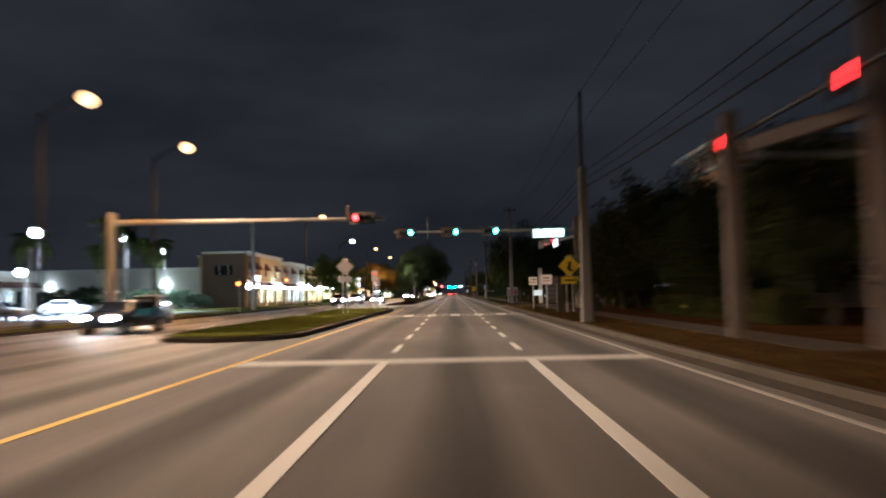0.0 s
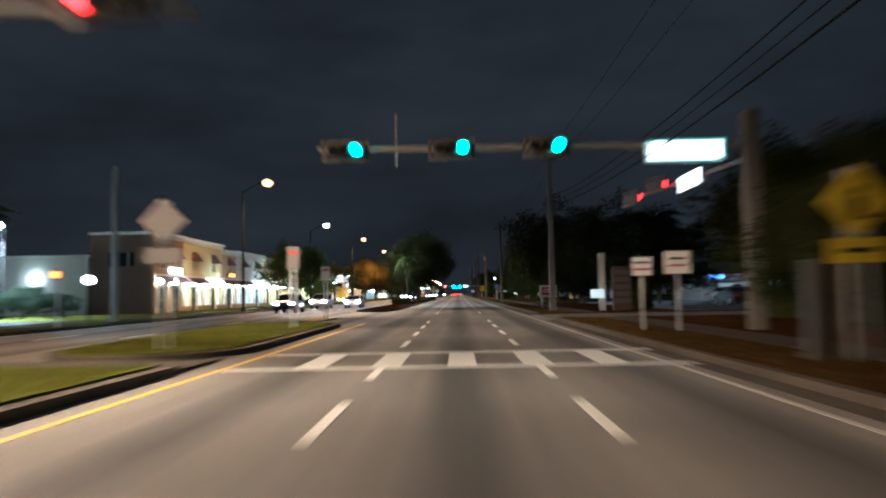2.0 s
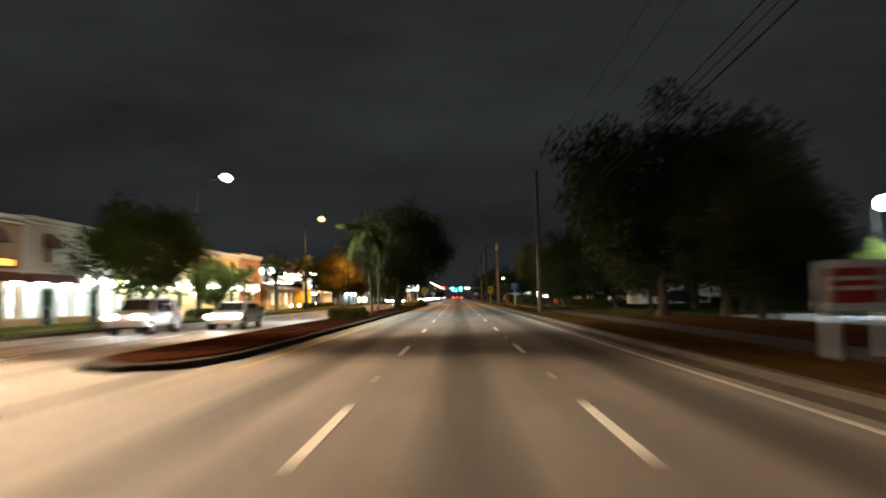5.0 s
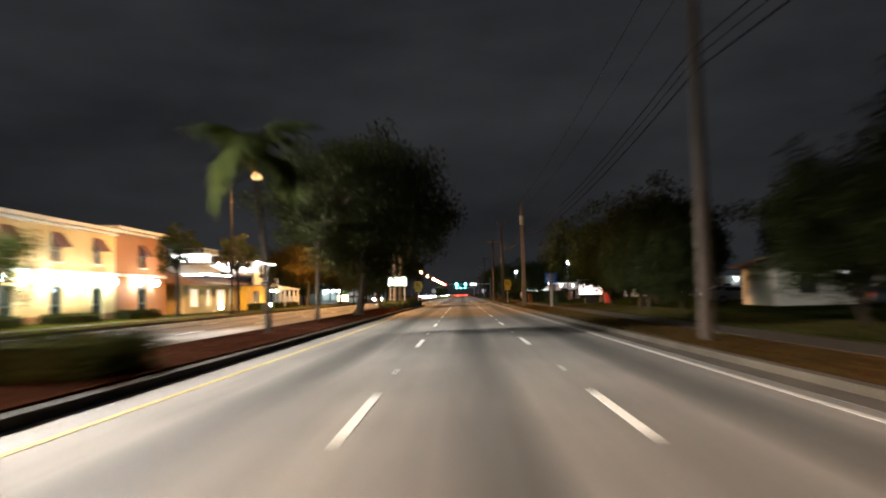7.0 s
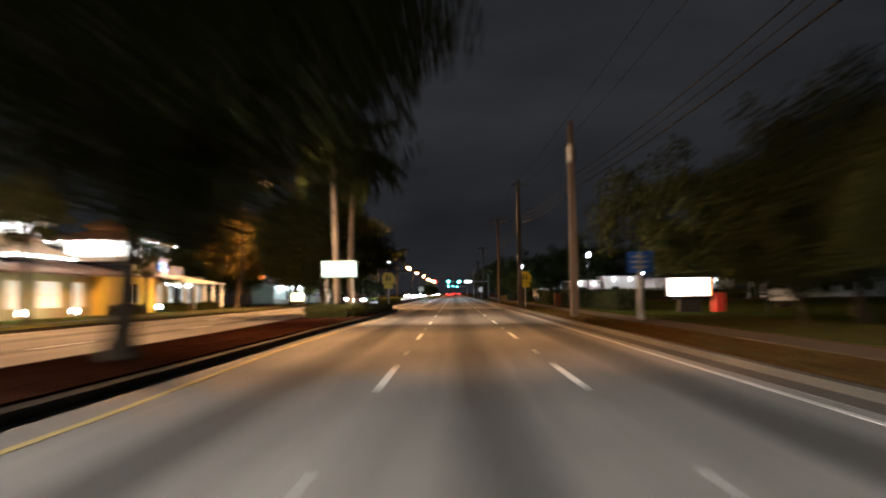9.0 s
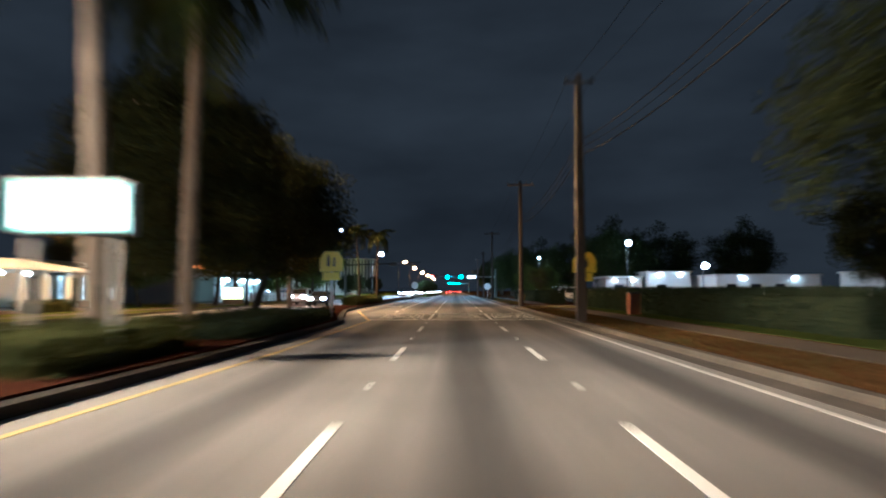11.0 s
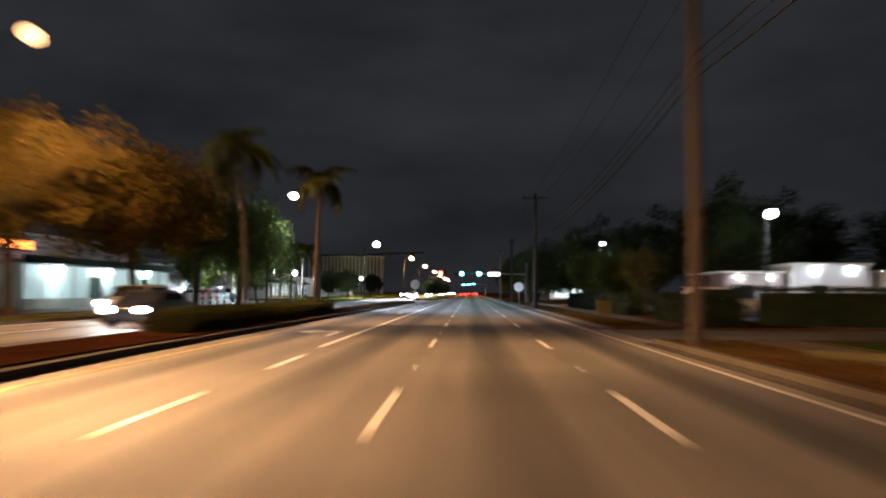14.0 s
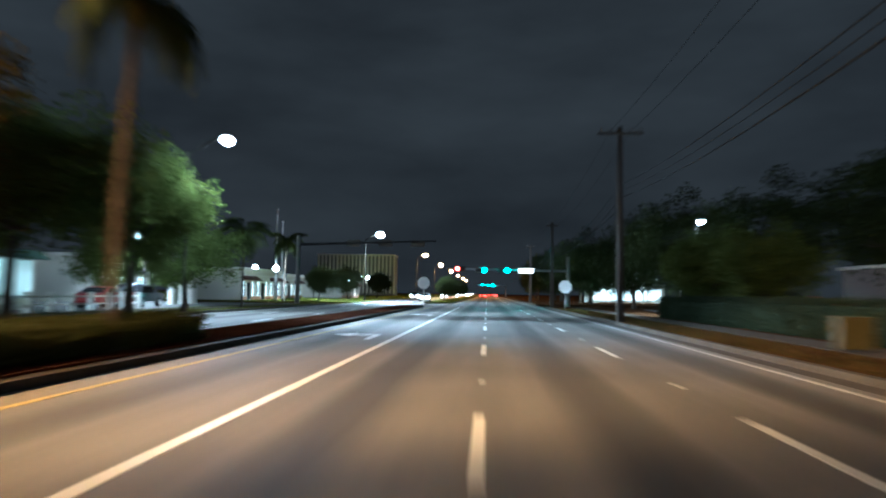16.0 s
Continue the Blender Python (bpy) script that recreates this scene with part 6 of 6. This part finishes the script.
for k, (a, b_, c, d) in enumerate(hs):
    part("shop_window", box(B(), ((a + b_) / 2, -4.78, (c + d) / 2), (b_ - a, 0.04, d - c)), glow("store_window", (0.85, 0.95, 1.0), 0.2), s, "dimly lit store window")
    part("canopy_post", tube(B(), ((a + b_) / 2 - 2.8, -7.2, 0), ((a + b_) / 2 - 2.8, -7.2, 2.8), 0.09, seg=8), TRIM, s)
s.scale = (1, 1, 0.76)
part("store_sign", box(B(), (-15, -7.45, 3.45), (1.7, 0.12, 0.5)), E_LEDB, s, "blue lit sign")
part("store_sign", box(B(), (-8.5, -7.45, 3.5), (2.4, 0.12, 0.6)), E_LEDR, s, "red lit sign")
part("store_sign", box(B(), (2, -7.45, 3.45), (2.4, 0.12, 0.5)), E_SIGN, s, "white lit sign")
# small house under the trees
s = thing("small_house", (24.6, 181, 0.14), "small white house with a reddish roof under trees", "house")
hs = [(-2.6, -1.4, 0.8, 2.0), (1.0, 2.2, 0.0, 2.05)]
bm = facade(B(), -4, 4, 0, 2.7, 0, 0.25, hs)
bmesh.ops.rotate(bm, verts=bm.verts, cent=(0, 0, 0), matrix=Matrix.Rotation(radians(-90), 3, "Z"))
bmesh.ops.translate(bm, verts=bm.verts, vec=(0, -3, 0))
for sx in (-3.87, 3.87):
    part("side_wall", box(B(), (sx, 0.3, 1.35), (0.25, 6.0, 2.7)), STUC_W, s)
part("wall", bm, STUC_W, s)
part("roof", hip_roof(B(), -4.2, 4.2, -4.8, 4.8, 2.75, 4.3, 0.1), SIGN_BR, s)
part("window", box(B(), (-2.0, -2.8, 1.4), (1.2, 0.04, 1.2)), GLASS, s)
part("door", box(B(), (1.6, -2.85, 1.02), (1.2, 0.05, 2.04)), DOORG, s)
part("porch_lamp", ball(B(), (0.3, -3.2, 2.1), 0.15, 10), E_SIGN, s, "glowing porch lamp")
for x0, y0 in ((30, 190), (36, 172), (28, 160)):
    area_lamp(x0, y0, 3.2, COOL, E_SIGN, "small white lamp behind the trees", 60)

# ---- cars ----


def car(x, y, turn, paint_m, lights=True, label="", z=0.0, kind="sedan"):
    c = thing("car", (x, y, z), label, "car", "cars", turn=turn)
    body = B()
    side = [(-2.25, 0.32), (2.2, 0.32), (2.3, 0.55), (2.2, 0.78), (1.25, 0.92), (0.55, 1.40), (-0.9, 1.44), (-1.75, 1.0), (-2.3, 0.92), (-2.33, 0.5)]
    if kind == "suv":
        side = [(-2.3, 0.38), (2.2, 0.38), (2.32, 0.65), (2.2, 0.98), (1.2, 1.08), (0.6, 1.66), (-1.7, 1.70), (-2.2, 1.15), (-2.32, 0.9), (-2.35, 0.55)]
    prism(body, side, -0.88, 0.88)
    bmesh.ops.bevel(body, geom=[e for e in body.edges], offset=0.07, segments=2, affect="EDGES", profile=0.6)
    for v in body.verts:
        if v.co.y > 1.0:
            v.co.z *= 1 - 0.26 * (v.co.y - 1.0) / 0.5
    bmesh.ops.rotate(body, verts=body.verts, cent=(0, 0, 0), matrix=Matrix.Rotation(radians(90), 3, "X"))
    for f in body.faces:
        f.smooth = True
    part("body", body, paint_m, c)
    top = 1.36 if kind == "sedan" else 1.6
    for nm, pts in (("windscreen", ((1.20, 0.95), (0.62, top))), ("rear_window", ((-1.72, 1.03), (-1.0, top)))):
        (xa, za), (xb, zb) = pts
        if kind == "suv":
            (xa, za), (xb, zb) = ((1.18, 1.11), (0.66, 1.6)) if nm == "windscreen" else ((-2.19, 1.2), (-1.78, 1.62))
        w = B()
        sgn = 1 if nm == "windscreen" else -1
        vs = [w.verts.new(p) for p in ((xa + 0.03 * sgn, -0.74, za + 0.03), (xa + 0.03 * sgn, 0.74, za + 0.03), (xb + 0.03 * sgn, 0.62, zb + 0.02), (xb + 0.03 * sgn, -0.62, zb + 0.02))]
        w.faces.new(vs)
        r = bmesh.ops.extrude_face_region(w, geom=w.faces[:])
        bmesh.ops.translate(w, verts=[v for v in r["geom"] if isinstance(v, bmesh.types.BMVert)], vec=(-0.05 * sgn, 0, -0.02))
        part(nm, w, GLASS, c)
    for sy in (-1, 1):
        w = box(B(), (-0.25, sy * 0.80, (0.98 + top) / 2), (1.9, 0.06, top - 1.06), 0.02)
        part("side_window", w, GLASS, c)
        for wx in (-1.4, 1.4):
            t_ = tube(B(), (wx, sy * 0.72, 0.33), (wx, sy * 0.93, 0.33), 0.33, seg=18)
            wheel = part("wheel", t_, RUBBER, c)
            part("rim", tube(B(), (wx, sy * 0.90, 0.33), (wx, sy * 0.945, 0.33), 0.20, seg=14), STEEL, wheel)
        part("headlight", ball(B(), (2.22, sy * 0.62, 0.68 if kind == "sedan" else 0.82), 0.2, 10, (0.4, 1.3, 0.75)), E_HEAD if lights else TRIM, c, "burning headlight" if lights else "")
        part("tail_light", ball(B(), (-2.30, sy * 0.66, 0.80 if kind == "sedan" else 0.98), 0.15, 10, (0.3, 1.3, 0.7)), E_TAIL if lights else SIGN_R, c, "burning tail light" if lights else "")
    return c


NAMES = ("black", "silver", "white", "red")
for x, y, turn, k, kind in ((-14.4, 47.5, -95, 0, "sedan"), (-17.5, 57.5, -80, 1, "suv"), (-14.8, 112, -90, 0, "suv"), (-15.0, 128.5, -90, 1, "suv"), (-12.0, 133, -90, 2, "sedan"),
                            (-13.0, 263, -90, 0, "sedan"), (-16.0, 268.5, -90, 1, "suv"), (-12.2, 388, -90, 2, "sedan"), (-15.8, 408, -90, 0, "suv"), (-12.4, 452, -90, 1, "sedan"), (-15.6, 505, -90, 1, "suv"),
                            (-12.2, 545, -90, 0, "sedan"), (-15.4, 615, -90, 0, "sedan"), (-12.0, 650, -90, 1, "sedan"), (-12.6, 690, -90, 0, "suv"), (-12.2, 765, -90, 0, "sedan"),
                            (-2.9, 486, 90, 0, "sedan"), (-2.8, 560, 90, 1, "sedan"), (0.2, 600, 90, 0, "suv"), (2.8, 640, 90, 2, "sedan")):
    car(x, y, turn, CAR_PAINTS[k], True, "%s %s on the road with its lights on" % (NAMES[k], kind), 0.0, kind)
for x, y, turn, k, kind in ((24, 112, 20, 2, "sedan"), (28, 118, 20, 1, "suv"), (33, 121, 25, 3, "sedan"), (21, 104, 90, 0, "sedan"), (13.5, 277.5, 0, 2, "suv"), (17, 289, 0, 1, "sedan"), (16, 305, 0, 0, "suv"), (20, 311, 0, 3, "sedan"),
                            (-33, 62, 0, 0, "suv"), (-33, 68, 0, 1, "sedan"), (-34, 80, 0, 2, "sedan"), (-27, 308, 90, 3, "sedan"), (-27.5, 314, 90, 0, "suv"), (-32, 318, 90, 1, "sedan"), (21.5, 165, 0, 0, "sedan"), (22, 190, 10, 1, "sedan")):
    car(x, y, turn, CAR_PAINTS[k], False, "parked %s %s with its lights off" % (NAMES[k], kind), 0.14, kind)

# ---- dry leaves on the verge and grass on the median and lawn, too small to count ----


def litter(name, x0, x1, y0, y1, z, n, size, material, label, category, seed, blades=False):
    rng = np.random.default_rng(seed)
    c = np.stack([x0 + (x1 - x0) * rng.random(n) ** 1.3, y0 + (y1 - y0) * rng.random(n), np.full(n, z)], 1)
    ang = rng.random(n) * 2 * math.pi
    a = np.stack([np.cos(ang), np.sin(ang), np.zeros(n)], 1) * (size * (0.5 + rng.random((n, 1))))
    b = np.stack([-np.sin(ang), np.cos(ang), np.zeros(n)], 1) * (size * 0.5 * (0.5 + rng.random((n, 1))))
    if blades:
        tip = a * 0.8 + np.array([0, 0, 1.0]) * (size * (1.0 + 1.6 * rng.random((n, 1))))
        v = np.stack([c - b * 0.5, c + b * 0.5, c + tip], 1).reshape(-1, 3)
        f = np.arange(3 * n).reshape(-1, 3)
    else:
        up = np.array([0, 0, 1.0]) * (size * 0.5 * rng.random((n, 1)))
        v = np.stack([c - a, c + b + up, c + a, c - b + up], 1).reshape(-1, 3)
        f = np.arange(4 * n).reshape(-1, 4)
    return tagged(new(name, raw_mesh(name, v, f, material)), label, category, kind="stuff")


DRY_LEAF = leaf_mat("dry_leaves", (0.16, 0.075, 0.025))
DRY_GRASS = leaf_mat("dry_grass", (0.058, 0.050, 0.017))
LAWN_BLADE = leaf_mat("lawn_blades", (0.092, 0.096, 0.018))
for n_, (y0, y1) in enumerate(((14, 84.4), (93.6, 255.9), (263.6, 330))):
    litter("leaf_litter", 5.05, 7.1, y0, y1, 0.124, int(60 * (y1 - y0)), 0.045, DRY_LEAF, "scattered dry brown leaves on the verge", "leaf litter", 60 + n_)
    litter("verge_grass", 5.1, 7.1, y0, y1, 0.12, int(90 * (y1 - y0)), 0.05, DRY_GRASS, "thin dry grass on the verge", "grass", 70 + n_, True)
litter("median_grass", -9.9, -5.8, 41.5, 61, 0.19, 8000, 0.05, LAWN_BLADE, "mown green grass on the median", "grass", 80, True)
litter("median_grass", -9.9, -5.8, 66.5, 81, 0.19, 6000, 0.05, LAWN_BLADE, "mown green grass on the median", "grass", 84, True)
litter("lawn_grass", -27.4, -23.1, 112, 200, 0.12, 22000, 0.06, LAWN_BLADE, "mown green grass before the shops", "grass", 81, True)
litter("lawn_grass", 9.0, 13.5, 134, 200, 0.14, 18000, 0.06, DRY_GRASS, "rough grass under the trees", "grass", 82, True)
litter("mulch_chips", -8.5, -5.8, 112, 222, 0.192, 14000, 0.05, MULCH, "red-brown mulch chips on the median", "mulch", 83)
